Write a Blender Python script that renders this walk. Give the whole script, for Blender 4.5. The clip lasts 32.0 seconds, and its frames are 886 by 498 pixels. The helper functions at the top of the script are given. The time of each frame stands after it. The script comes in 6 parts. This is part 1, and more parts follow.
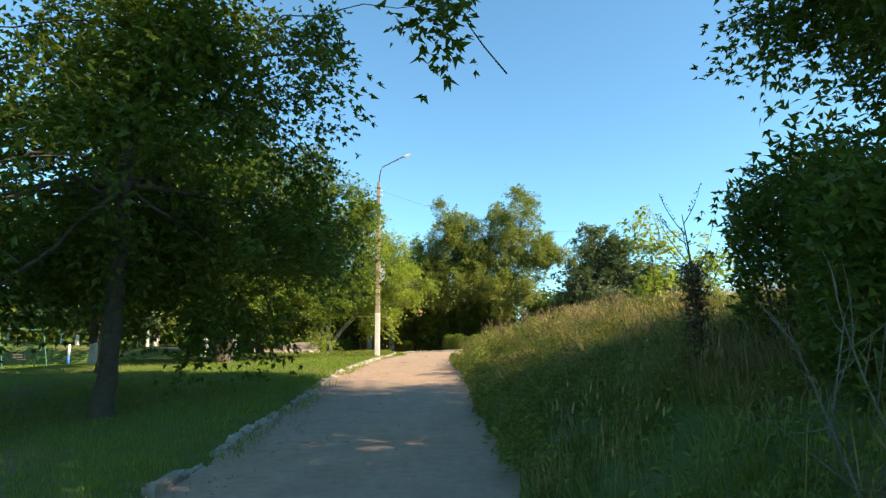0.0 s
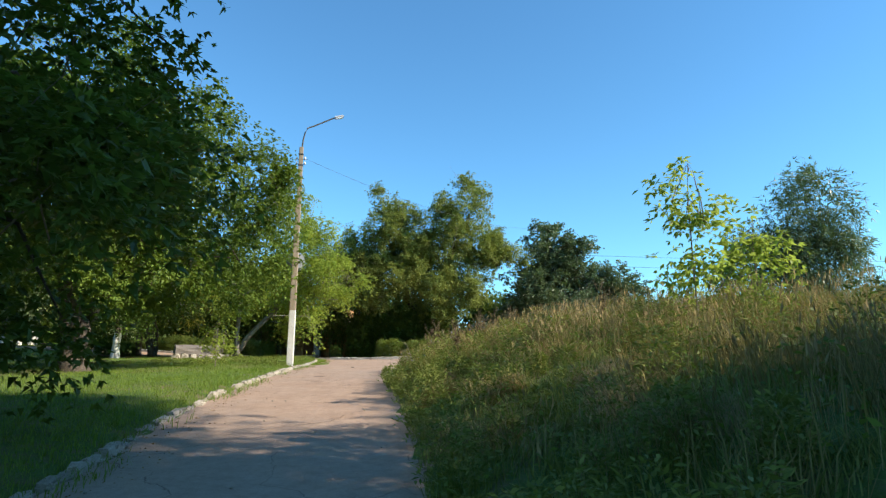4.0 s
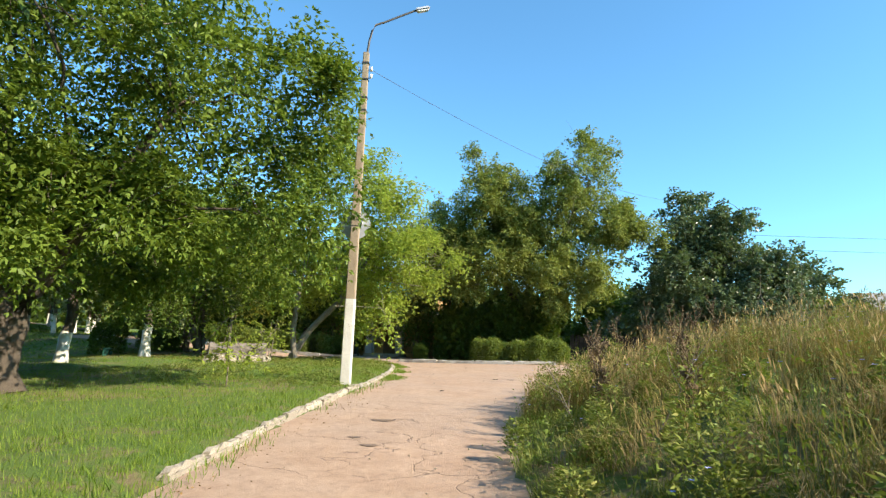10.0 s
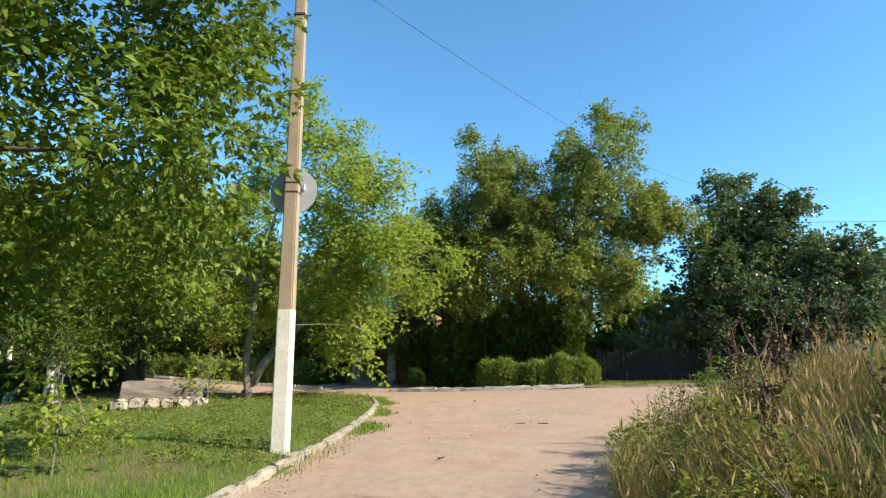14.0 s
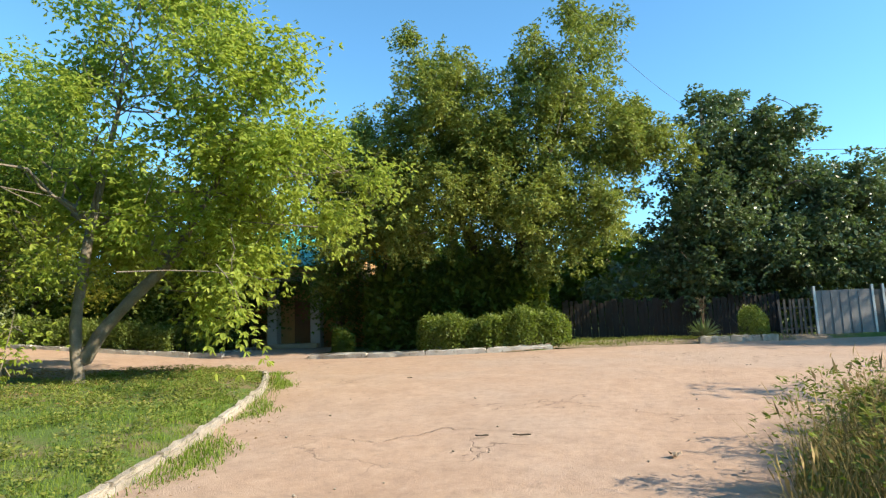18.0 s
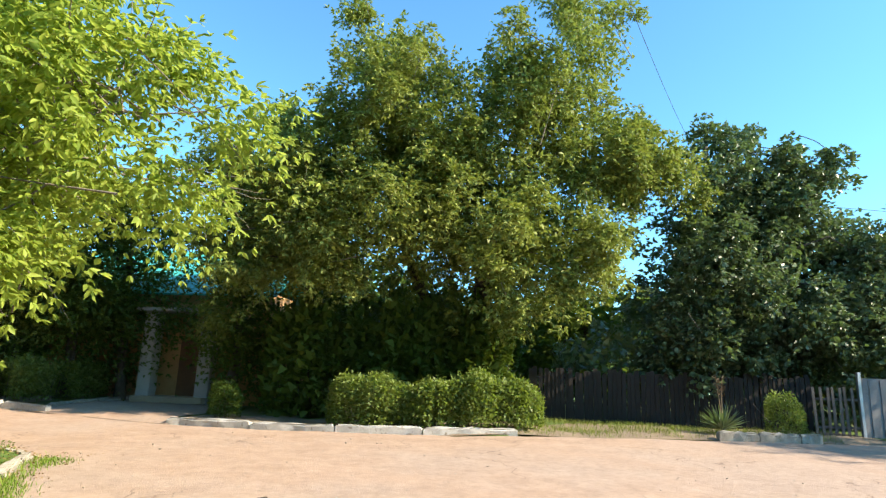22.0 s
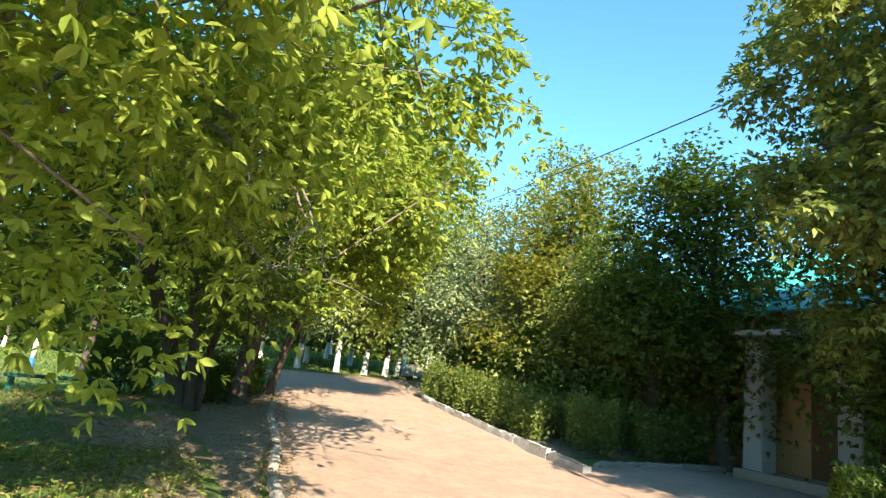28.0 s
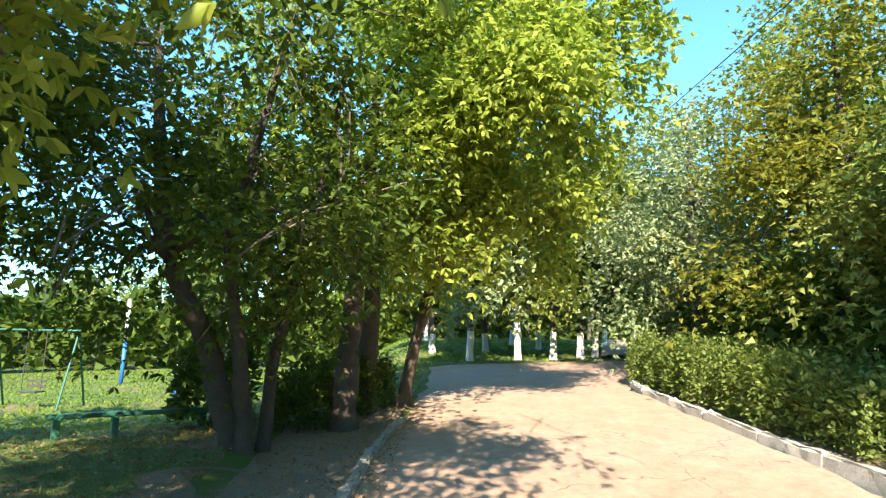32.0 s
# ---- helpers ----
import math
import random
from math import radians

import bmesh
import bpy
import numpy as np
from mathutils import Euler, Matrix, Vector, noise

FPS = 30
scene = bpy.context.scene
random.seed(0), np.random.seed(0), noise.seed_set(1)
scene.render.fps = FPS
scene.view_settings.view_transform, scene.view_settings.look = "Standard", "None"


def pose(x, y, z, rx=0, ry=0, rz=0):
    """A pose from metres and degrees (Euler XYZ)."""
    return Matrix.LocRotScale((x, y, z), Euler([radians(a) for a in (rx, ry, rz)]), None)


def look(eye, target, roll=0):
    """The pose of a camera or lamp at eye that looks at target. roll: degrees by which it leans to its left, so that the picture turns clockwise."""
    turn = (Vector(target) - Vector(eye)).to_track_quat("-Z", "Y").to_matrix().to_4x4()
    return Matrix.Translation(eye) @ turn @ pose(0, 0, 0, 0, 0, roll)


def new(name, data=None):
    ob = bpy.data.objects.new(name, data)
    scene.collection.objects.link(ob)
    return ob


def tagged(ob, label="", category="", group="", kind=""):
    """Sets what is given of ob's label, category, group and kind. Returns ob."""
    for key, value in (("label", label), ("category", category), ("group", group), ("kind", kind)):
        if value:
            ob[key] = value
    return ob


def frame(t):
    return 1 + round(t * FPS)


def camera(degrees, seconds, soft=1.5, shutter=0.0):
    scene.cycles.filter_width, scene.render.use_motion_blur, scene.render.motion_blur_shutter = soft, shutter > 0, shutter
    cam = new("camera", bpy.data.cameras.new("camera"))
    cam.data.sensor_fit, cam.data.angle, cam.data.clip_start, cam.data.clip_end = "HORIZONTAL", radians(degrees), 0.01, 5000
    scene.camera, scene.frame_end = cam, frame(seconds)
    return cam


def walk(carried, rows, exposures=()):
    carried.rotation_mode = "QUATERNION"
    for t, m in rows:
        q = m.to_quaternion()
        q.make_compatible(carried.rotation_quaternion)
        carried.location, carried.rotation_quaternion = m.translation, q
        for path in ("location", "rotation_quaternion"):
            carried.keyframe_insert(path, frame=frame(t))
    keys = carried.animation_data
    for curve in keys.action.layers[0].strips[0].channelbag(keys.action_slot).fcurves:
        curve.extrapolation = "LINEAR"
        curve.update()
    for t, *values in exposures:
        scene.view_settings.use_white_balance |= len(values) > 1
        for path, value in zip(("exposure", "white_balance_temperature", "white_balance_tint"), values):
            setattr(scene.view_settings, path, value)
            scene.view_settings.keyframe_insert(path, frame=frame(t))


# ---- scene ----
cam = camera(73.2, 32.0, 1.3)
METRES, EYE, TILT, LEAN, TURN = 45.0, 1.57, 0.0, 0.0, 12.2
ROWS = [
    (0.0, 0.0, 0.0, 0.0, 0.25, 10.74, 1.3),
    (0.5, 0.0003, 0.0151, 0.0011, 2.49, 12.23, 0.92),
    (1.0, -0.001, 0.0314, 0.0017, 2.92, 13.49, -1.83),
    (1.5, 0.0, 0.0465, 0.0023, -1.82, 13.7, -1.41),
    (2.0, -0.0013, 0.0632, 0.0036, -2.94, 12.54, -0.75),
    (2.5, -0.0002, 0.0782, 0.0041, -4.9, 10.84, -1.57),
    (4.5, 0.0018, 0.1412, 0.0088, -6.0, 11.13, 0.6),
    (5.0, 0.0027, 0.1584, 0.01, -4.84, 12.45, -0.51),
    (5.5, 0.0032, 0.1735, 0.0115, -3.99, 11.98, -0.94),
    (6.0, 0.0034, 0.1905, 0.0131, -2.67, 11.35, -0.03),
    (6.5, 0.0018, 0.2053, 0.0146, -0.37, 10.66, 0.27),
    (7.0, 0.0004, 0.2232, 0.016, 2.29, 8.63, 1.4),
    (7.5, -0.0028, 0.2379, 0.0176, 5.54, 7.63, 1.75),
    (8.0, -0.0045, 0.254, 0.0194, 8.4, 7.95, 0.39),
    (8.5, -0.0067, 0.268, 0.0205, 10.1, 8.13, -0.24),
    (9.0, -0.0069, 0.2836, 0.022, 8.01, 8.78, -0.1),
    (9.5, -0.0084, 0.2979, 0.0232, 6.49, 9.45, -1.56),
    (10.0, -0.0077, 0.3135, 0.0241, 2.23, 10.13, -1.5),
    (10.5, -0.0092, 0.3286, 0.0247, 0.74, 11.38, -2.44),
    (11.0, -0.0077, 0.3456, 0.0256, -1.08, 11.52, -0.24),
    (11.5, -0.008, 0.3618, 0.0264, -3.44, 11.01, 0.63),
    (12.0, -0.008, 0.3784, 0.0272, -5.43, 9.57, 1.94),
    (12.5, -0.0095, 0.3944, 0.0284, -3.45, 9.86, 2.18),
    (13.0, -0.0099, 0.4093, 0.0293, -1.78, 10.08, 2.81),
    (13.5, -0.011, 0.4242, 0.0304, 1.77, 11.88, 0.51),
    (15.5, -0.0068, 0.4846, 0.0325, 2.97, 10.66, 1.27),
    (16.0, -0.0063, 0.5005, 0.033, -0.09, 9.84, 0.89),
    (16.5, -0.0052, 0.5158, 0.034, -2.3, 9.48, 0.94),
    (17.0, -0.0049, 0.5311, 0.0344, -2.61, 8.89, 1.33),
    (17.5, -0.004, 0.5466, 0.0355, -2.97, 8.43, 1.7),
    (18.0, -0.0037, 0.5621, 0.0367, -2.43, 7.33, 2.15),
    (18.5, -0.002, 0.5768, 0.0372, -2.63, 7.74, 0.98),
    (19.0, -0.0007, 0.5929, 0.0382, -2.82, 8.66, -0.3),
    (19.5, 0.0019, 0.6075, 0.0391, -3.68, 8.72, 0.73),
    (20.0, 0.0034, 0.6235, 0.0396, -2.69, 8.69, 1.04),
    (20.5, 0.006, 0.6382, 0.0403, -3.08, 8.19, 0.21),
    (21.0, 0.0087, 0.6532, 0.0414, -5.92, 11.26, 1.42),
    (21.5, 0.0112, 0.6674, 0.0412, -10.7, 12.73, 0.65),
    (22.0, 0.0134, 0.6842, 0.0418, -7.53, 12.6, -2.0),
    (22.5, 0.0148, 0.6988, 0.0424, -3.06, 11.63, -1.46),
    (23.0, 0.0163, 0.7155, 0.0437, 3.23, 10.8, -1.88),
    (23.5, 0.018, 0.7296, 0.044, 7.63, 9.86, 1.5),
    (24.0, 0.0184, 0.7457, 0.0446, 12.07, 10.65, 1.08),
    (24.5, 0.0194, 0.7604, 0.0448, 15.73, 9.69, 2.0),
    (26.5, 0.017, 0.819, 0.0408, 22.84, 11.34, -5.52),
    (27.0, 0.0131, 0.8351, 0.0427, 34.06, 10.81, -6.39),
    (27.5, 0.0066, 0.8486, 0.0436, 42.16, 11.25, -6.79),
    (28.0, -0.0022, 0.8625, 0.0447, 52.71, 12.71, -7.56),
    (28.5, -0.0119, 0.8745, 0.0454, 61.25, 13.19, -5.8),
    (29.0, -0.0235, 0.887, 0.0463, 67.15, 13.12, -4.25),
    (29.5, -0.036, 0.8969, 0.0464, 69.48, 12.19, -2.73),
    (30.0, -0.0492, 0.9074, 0.0474, 72.96, 11.55, -0.9),
    (30.5, -0.0619, 0.9144, 0.0475, 74.75, 11.86, -2.75),
    (31.0, -0.0762, 0.9237, 0.0478, 76.04, 11.21, -2.02),
    (31.5, -0.0895, 0.9303, 0.0478, 74.71, 10.44, -1.02),
    (32.0, -0.1032, 0.9386, 0.0481, 72.17, 9.68, -1.23),
]
EXPOSURES = [(0.0, 1.1, 7700, 12.0), (1.2, 1.0, 7250, 12.0), (3.0, 0.78, 6450, 12.0), (6.0, 0.7, 6380, 12.0), (7.0, 0.8, 6650, 12.0), (8.0, 0.95, 6650, 11.5), (9.0, 1.23, 6850, 11.2), (10.5, 1.03, 6850, 11.0), (13.0, 0.9, 6720, 11.0), (17.0, 1.05, 6850, 11.0), (19.0, 1.1, 6900, 11.0), (21.0, 1.25, 6850, 11.0), (24.0, 1.68, 6650, 10.6), (28.0, 1.65, 6700, 11.2), (32.0, 1.85, 6600, 12.0)]
walk(cam, [(t, pose(0, 0, EYE, TILT, LEAN, TURN) @ pose(METRES * x, METRES * y, METRES * z, 90 + pitch, roll, yaw)) for t, x, y, z, yaw, pitch, roll in ROWS], EXPOSURES)

# ---- world, sun ----
world = bpy.data.worlds.new("sky")
scene.world = world
world.use_nodes = True
wn = world.node_tree
sky = wn.nodes.new("ShaderNodeTexSky")
sky.sky_type, sky.sun_disc = "NISHITA", False
SUN_FROM = Vector((1.0, -0.19, 0.0)).normalized()
SUN_UP = math.radians(33)
sky.sun_elevation = SUN_UP
sky.sun_rotation = math.atan2(SUN_FROM.x, SUN_FROM.y)
sky.air_density, sky.dust_density, sky.ozone_density = 1.0, 0.0, 1.0
clear = wn.nodes.new("ShaderNodeMix")
clear.data_type, clear.blend_type = "RGBA", "MULTIPLY"
clear.inputs[0].default_value = 1.0
clear.inputs[7].default_value = (0.58, 1.07, 1.27, 1)
wn.links.new(sky.outputs[0], clear.inputs[6])
wn.links.new(clear.outputs[2], wn.nodes["Background"].inputs[0])
wn.nodes["Background"].inputs[1].default_value = 0.118
sun = new("sun", bpy.data.lights.new("sun", "SUN"))
sun.data.energy, sun.data.angle, sun.data.color = 5.0, radians(0.6), (1.0, 0.89, 0.72)
sun_dir = SUN_FROM * math.cos(SUN_UP) + Vector((0, 0, math.sin(SUN_UP)))
sun.matrix_world = look(sun_dir * 60, (0, 0, 0))


# ---- materials ----
def nodes_of(name):
    m = bpy.data.materials.new(name)
    m.use_nodes = True
    t = m.node_tree
    return m, t, t.nodes["Principled BSDF"], t.nodes["Material Output"]


def ramp(t, fac, stops):
    r = t.nodes.new("ShaderNodeValToRGB")
    el = r.color_ramp.elements
    while len(el) < len(stops):
        el.new(0.5)
    for e, (p, c) in zip(el, stops):
        e.position, e.color = p, (*c, 1)
    t.links.new(fac, r.inputs[0])
    return r.outputs[0]


def noise_tex(t, scale, detail=4, rough=0.6, coords="Object"):
    n = t.nodes.new("ShaderNodeTexNoise")
    n.inputs["Scale"].default_value, n.inputs["Detail"].default_value, n.inputs["Roughness"].default_value = scale, detail, rough
    if coords == "World":
        g = t.nodes.new("ShaderNodeNewGeometry")
        t.links.new(g.outputs["Position"], n.inputs["Vector"])
    else:
        c = t.nodes.new("ShaderNodeTexCoord")
        t.links.new(c.outputs[coords], n.inputs["Vector"])
    return n.outputs["Fac"]


def blend(t, fac, a, b, mode="MIX"):
    m = t.nodes.new("ShaderNodeMix")
    m.data_type, m.blend_type = "RGBA", mode
    for sock, v in ((m.inputs[0], fac), (m.inputs[6], a), (m.inputs[7], b)):
        if isinstance(v, (int, float)):
            sock.default_value = v
        elif isinstance(v, tuple):
            sock.default_value = (*v, 1)
        else:
            t.links.new(v, sock)
    return m.outputs[2]


def bump(t, p, height, strength, distance=0.02):
    b = t.nodes.new("ShaderNodeBump")
    b.inputs["Strength"].default_value, b.inputs["Distance"].default_value = strength, distance
    t.links.new(height, b.inputs["Height"])
    t.links.new(b.outputs[0], p.inputs["Normal"])


def surface(name, dark, light, coarse=1.5, fine=25, rough=0.85, relief=0.5, depth=0.02, metal=0.0, spots=None, spot_scale=6.0, spot_at=0.6, pieces=False):
    """Two scales of noise between two colours, with optional spots of a third colour and relief."""
    m, t, p, _ = nodes_of(name)
    a, b = noise_tex(t, coarse, 5, coords="World"), noise_tex(t, fine, 6, 0.7, coords="World")
    c = blend(t, ramp(t, a, [(0.3, (0, 0, 0)), (0.7, (1, 1, 1))]), dark, light)
    c = blend(t, 0.55, c, blend(t, ramp(t, b, [(0.35, (0, 0, 0)), (0.65, (1, 1, 1))]), dark, light))
    if spots:
        s = noise_tex(t, spot_scale, 6, 0.7, coords="World")
        c = blend(t, ramp(t, s, [(spot_at, (0, 0, 0)), (spot_at + 0.08, (1, 1, 1))]), c, spots)
    if pieces:
        o = t.nodes.new("ShaderNodeObjectInfo")
        v = ramp(t, o.outputs["Random"], [(0, (0.72, 0.72, 0.72)), (1, (1, 1, 1))])
        c = blend(t, 1.0, c, v, "MULTIPLY")
    t.links.new(c, p.inputs["Base Color"])
    p.inputs["Roughness"].default_value, p.inputs["Metallic"].default_value = rough, metal
    bump(t, p, b, relief, depth)
    return m


def leafy(name, low, mid, high, gloss=0.4, glow=0.38, tint=(0.35, 0.5, 0.04), patch=0.45, shine=0.16):
    """Foliage: each leaf its own shade, patches of growth, light passing through."""
    m, t, p, out = nodes_of(name)
    g = t.nodes.new("ShaderNodeNewGeometry")
    c = ramp(t, g.outputs["Random Per Island"], [(0.0, low), (0.5, mid), (1.0, high)])
    n = noise_tex(t, patch, 3, coords="World")
    c = blend(t, ramp(t, n, [(0.35, (0, 0, 0)), (0.7, (0.55, 0.55, 0.55))]), c, high)
    t.links.new(c, p.inputs["Base Color"])
    p.inputs["Roughness"].default_value = gloss + 0.08
    p.inputs["Specular IOR Level"].default_value = shine
    tr = t.nodes.new("ShaderNodeBsdfTranslucent")
    t.links.new(blend(t, 0.6, c, tint), tr.inputs[0])
    mix = t.nodes.new("ShaderNodeMixShader")
    mix.inputs[0].default_value = glow
    t.links.new(p.outputs[0], mix.inputs[1])
    t.links.new(tr.outputs[0], mix.inputs[2])
    t.links.new(mix.outputs[0], out.inputs[0])
    return m


def ground_material():
    m, t, p, _ = nodes_of("lawn_earth")
    a, b, f = noise_tex(t, 0.35, 5, coords="World"), noise_tex(t, 3.0, 6, 0.7, coords="World"), noise_tex(t, 45, 4, 0.7, coords="World")
    green = blend(t, f, (0.04, 0.085, 0.010), (0.12, 0.20, 0.026))
    dry = blend(t, f, (0.10, 0.08, 0.04), (0.26, 0.20, 0.10))
    mixed = t.nodes.new("ShaderNodeMath")
    mixed.operation = "MULTIPLY"
    t.links.new(a, mixed.inputs[0])
    t.links.new(b, mixed.inputs[1])
    c = blend(t, ramp(t, mixed.outputs[0], [(0.24, (0, 0, 0)), (0.36, (1, 1, 1))]), green, dry)
    t.links.new(c, p.inputs["Base Color"])
    p.inputs["Roughness"].default_value = 0.95
    bump(t, p, f, 0.8, 0.04)
    return m


def road_material():
    m, t, p, _ = nodes_of("dusty_asphalt")
    a, b, f = noise_tex(t, 0.25, 4, coords="World"), noise_tex(t, 1.7, 6, 0.65, coords="World"), noise_tex(t, 60, 4, 0.75, coords="World")
    base = blend(t, ramp(t, b, [(0.35, (0, 0, 0)), (0.65, (1, 1, 1))]), (0.38, 0.258, 0.18), (0.455, 0.322, 0.23))
    base = blend(t, ramp(t, a, [(0.45, (0, 0, 0)), (0.62, (0.5, 0.5, 0.5))]), base, (0.39, 0.31, 0.25))
    base = blend(t, ramp(t, f, [(0.3, (0.35, 0.35, 0.35)), (0.55, (0, 0, 0))]), base, (0.16, 0.115, 0.085))
    mid = noise_tex(t, 7.0, 5, 0.75, coords="World")
    base = blend(t, ramp(t, mid, [(0.36, (0.4, 0.4, 0.4)), (0.5, (0, 0, 0))]), base, (0.23, 0.165, 0.125))
    base = blend(t, ramp(t, mid, [(0.56, (0, 0, 0)), (0.72, (0.45, 0.45, 0.45))]), base, (0.52, 0.40, 0.30))
    v = t.nodes.new("ShaderNodeTexVoronoi")
    v.feature = "DISTANCE_TO_EDGE"
    v.inputs["Scale"].default_value = 0.42
    g = t.nodes.new("ShaderNodeNewGeometry")
    wob = t.nodes.new("ShaderNodeTexNoise")
    wob.inputs["Scale"].default_value, wob.inputs["Detail"].default_value = 1.3, 5
    t.links.new(g.outputs["Position"], wob.inputs["Vector"])
    add = t.nodes.new("ShaderNodeVectorMath")
    add.operation = "MULTIPLY_ADD"
    add.inputs[1].default_value = (1.4, 1.4, 1.4)
    t.links.new(wob.outputs["Color"], add.inputs[0])
    t.links.new(g.outputs["Position"], add.inputs[2])
    t.links.new(add.outputs[0], v.inputs["Vector"])
    line = ramp(t, v.outputs["Distance"], [(0.0, (1, 1, 1)), (0.006, (0, 0, 0))])
    sel = ramp(t, noise_tex(t, 0.3, 2, coords="World"), [(0.48, (0, 0, 0)), (0.58, (1, 1, 1))])
    crack = blend(t, 1.0, line, sel, "MULTIPLY")
    base = blend(t, crack, base, (0.17, 0.12, 0.09))
    t.links.new(base, p.inputs["Base Color"])
    p.inputs["Roughness"].default_value = 0.9
    p.inputs["Specular IOR Level"].default_value = 0.25
    h = blend(t, 0.5, f, b)
    h = blend(t, crack, h, (0, 0, 0))
    bump(t, p, blend(t, 0.35, h, mid), 0.8, 0.035)
    return m


M_GROUND, M_ROAD = ground_material(), road_material()
M_BARK = surface("bark", (0.045, 0.035, 0.026), (0.15, 0.12, 0.09), 6, 60, 0.95, 1.0, 0.03)
M_BARK_PALE = surface("pale_bark", (0.12, 0.10, 0.075), (0.30, 0.26, 0.20), 6, 60, 0.95, 1.0, 0.02)
M_LIME = surface("limewash", (0.50, 0.48, 0.43), (0.82, 0.80, 0.74), 3, 40, 0.9, 0.6, 0.01, spots=(0.30, 0.26, 0.20), spot_scale=9, spot_at=0.62)
M_OLDLIME = surface("worn_limewash", (0.36, 0.34, 0.30), (0.66, 0.63, 0.57), 3, 40, 0.92, 0.8, 0.015, spots=(0.24, 0.20, 0.15), spot_scale=8, spot_at=0.57, pieces=True)
M_CONC = surface("concrete", (0.25, 0.195, 0.135), (0.42, 0.335, 0.235), 2.5, 50, 0.92, 0.6, 0.01, spots=(0.2, 0.17, 0.13), spot_scale=14, spot_at=0.64)
M_OLDCONC = surface("old_dark_concrete", (0.10, 0.085, 0.07), (0.24, 0.21, 0.18), 2.5, 40, 0.95, 0.8, 0.015, spots=(0.06, 0.055, 0.045), spot_scale=6, spot_at=0.58)
M_KERB = surface("kerb_concrete", (0.30, 0.26, 0.20), (0.58, 0.52, 0.42), 4, 50, 0.92, 0.9, 0.02, spots=(0.22, 0.18, 0.12), spot_scale=7, spot_at=0.58, pieces=True)
M_STEEL = surface("galvanised_steel", (0.33, 0.34, 0.35), (0.50, 0.51, 0.52), 5, 80, 0.45, 0.1, 0.003, metal=0.7)
M_DARKSTEEL = surface("dark_steel", (0.05, 0.05, 0.05), (0.12, 0.11, 0.10), 5, 80, 0.6, 0.2, 0.003, metal=0.5)
M_SIGN = surface("sign_back_grey", (0.36, 0.38, 0.41), (0.46, 0.48, 0.51), 3, 60, 0.5, 0.1, 0.002, metal=0.2)
M_WHITE = surface("white_paint", (0.70, 0.70, 0.68), (0.82, 0.82, 0.80), 4, 40, 0.5, 0.1, 0.002)
M_BLACK = surface("black_rubber", (0.02, 0.02, 0.02), (0.04, 0.04, 0.04), 5, 60, 0.7, 0.2, 0.003)
M_GLASS = surface("lamp_glass", (0.75, 0.78, 0.80), (0.85, 0.87, 0.88), 4, 30, 0.15, 0.05, 0.001)
# near-black boards: the pear tree's shade is put into their colour
M_BOARD = surface("weathered_shaded_board", (0.014, 0.010, 0.008), (0.036, 0.026, 0.021), 4, 40, 0.9, 0.6, 0.01, pieces=True)
M_PALING = surface("grey_paling", (0.07, 0.06, 0.052), (0.15, 0.13, 0.115), 4, 40, 0.9, 0.6, 0.01, pieces=True)
M_GATE = surface("grey_painted_sheet", (0.13, 0.13, 0.13), (0.21, 0.205, 0.20), 1.5, 30, 0.6, 0.2, 0.004, spots=(0.25, 0.20, 0.16), spot_scale=8, spot_at=0.66)
M_PLASTER = surface("ochre_plaster", (0.42, 0.24, 0.10), (0.56, 0.36, 0.17), 1.5, 30, 0.9, 0.4, 0.01)
M_GREYWALL = surface("grey_plaster", (0.34, 0.33, 0.31), (0.46, 0.45, 0.42), 1.5, 30, 0.9, 0.4, 0.01)
M_TEAL = surface("turquoise_roof_sheet", (0.05, 0.42, 0.36), (0.09, 0.55, 0.47), 1.2, 30, 0.45, 0.2, 0.004)
M_SLATE = surface("grey_roof_sheet", (0.20, 0.20, 0.20), (0.33, 0.325, 0.32), 1.2, 20, 0.8, 0.3, 0.01)
# brown wood darkened to carry the shade at the entrance
M_DOORW = surface("door_wood", (0.11, 0.052, 0.024), (0.20, 0.10, 0.045), 3, 40, 0.6, 0.3, 0.004)
M_BLUE = surface("blue_paint", (0.02, 0.12, 0.50), (0.04, 0.20, 0.62), 4, 40, 0.5, 0.1, 0.002)
M_GREENPAINT = surface("green_paint", (0.02, 0.10, 0.07), (0.04, 0.17, 0.12), 4, 40, 0.5, 0.1, 0.002)
M_SOIL = surface("bare_earth", (0.15, 0.11, 0.07), (0.30, 0.23, 0.15), 2, 40, 0.95, 0.8, 0.03)
M_RUBBER = surface("cable_black", (0.03, 0.03, 0.03), (0.06, 0.06, 0.06), 5, 60, 0.7, 0.1, 0.002)
M_LEAF_NEAR = leafy("ash_maple_leaves", (0.12, 0.18, 0.028), (0.22, 0.30, 0.045), (0.38, 0.44, 0.085), 0.38, 0.5, (0.5, 0.62, 0.09))
M_LEAF_MID = leafy("maple_leaves", (0.05, 0.09, 0.017), (0.09, 0.145, 0.025), (0.165, 0.23, 0.04), 0.38, 0.24)
# darker copy of the maple leaves: shade is put into the colour
M_LEAF_SHADE = leafy("shade_toned_maple_leaves", (0.028, 0.056, 0.012), (0.055, 0.095, 0.019), (0.105, 0.15, 0.028), 0.4, 0.22)
M_LEAF_OLIVE = leafy("olive_leaves", (0.08, 0.11, 0.028), (0.16, 0.20, 0.05), (0.31, 0.34, 0.09), 0.4, 0.26, (0.38, 0.5, 0.06))
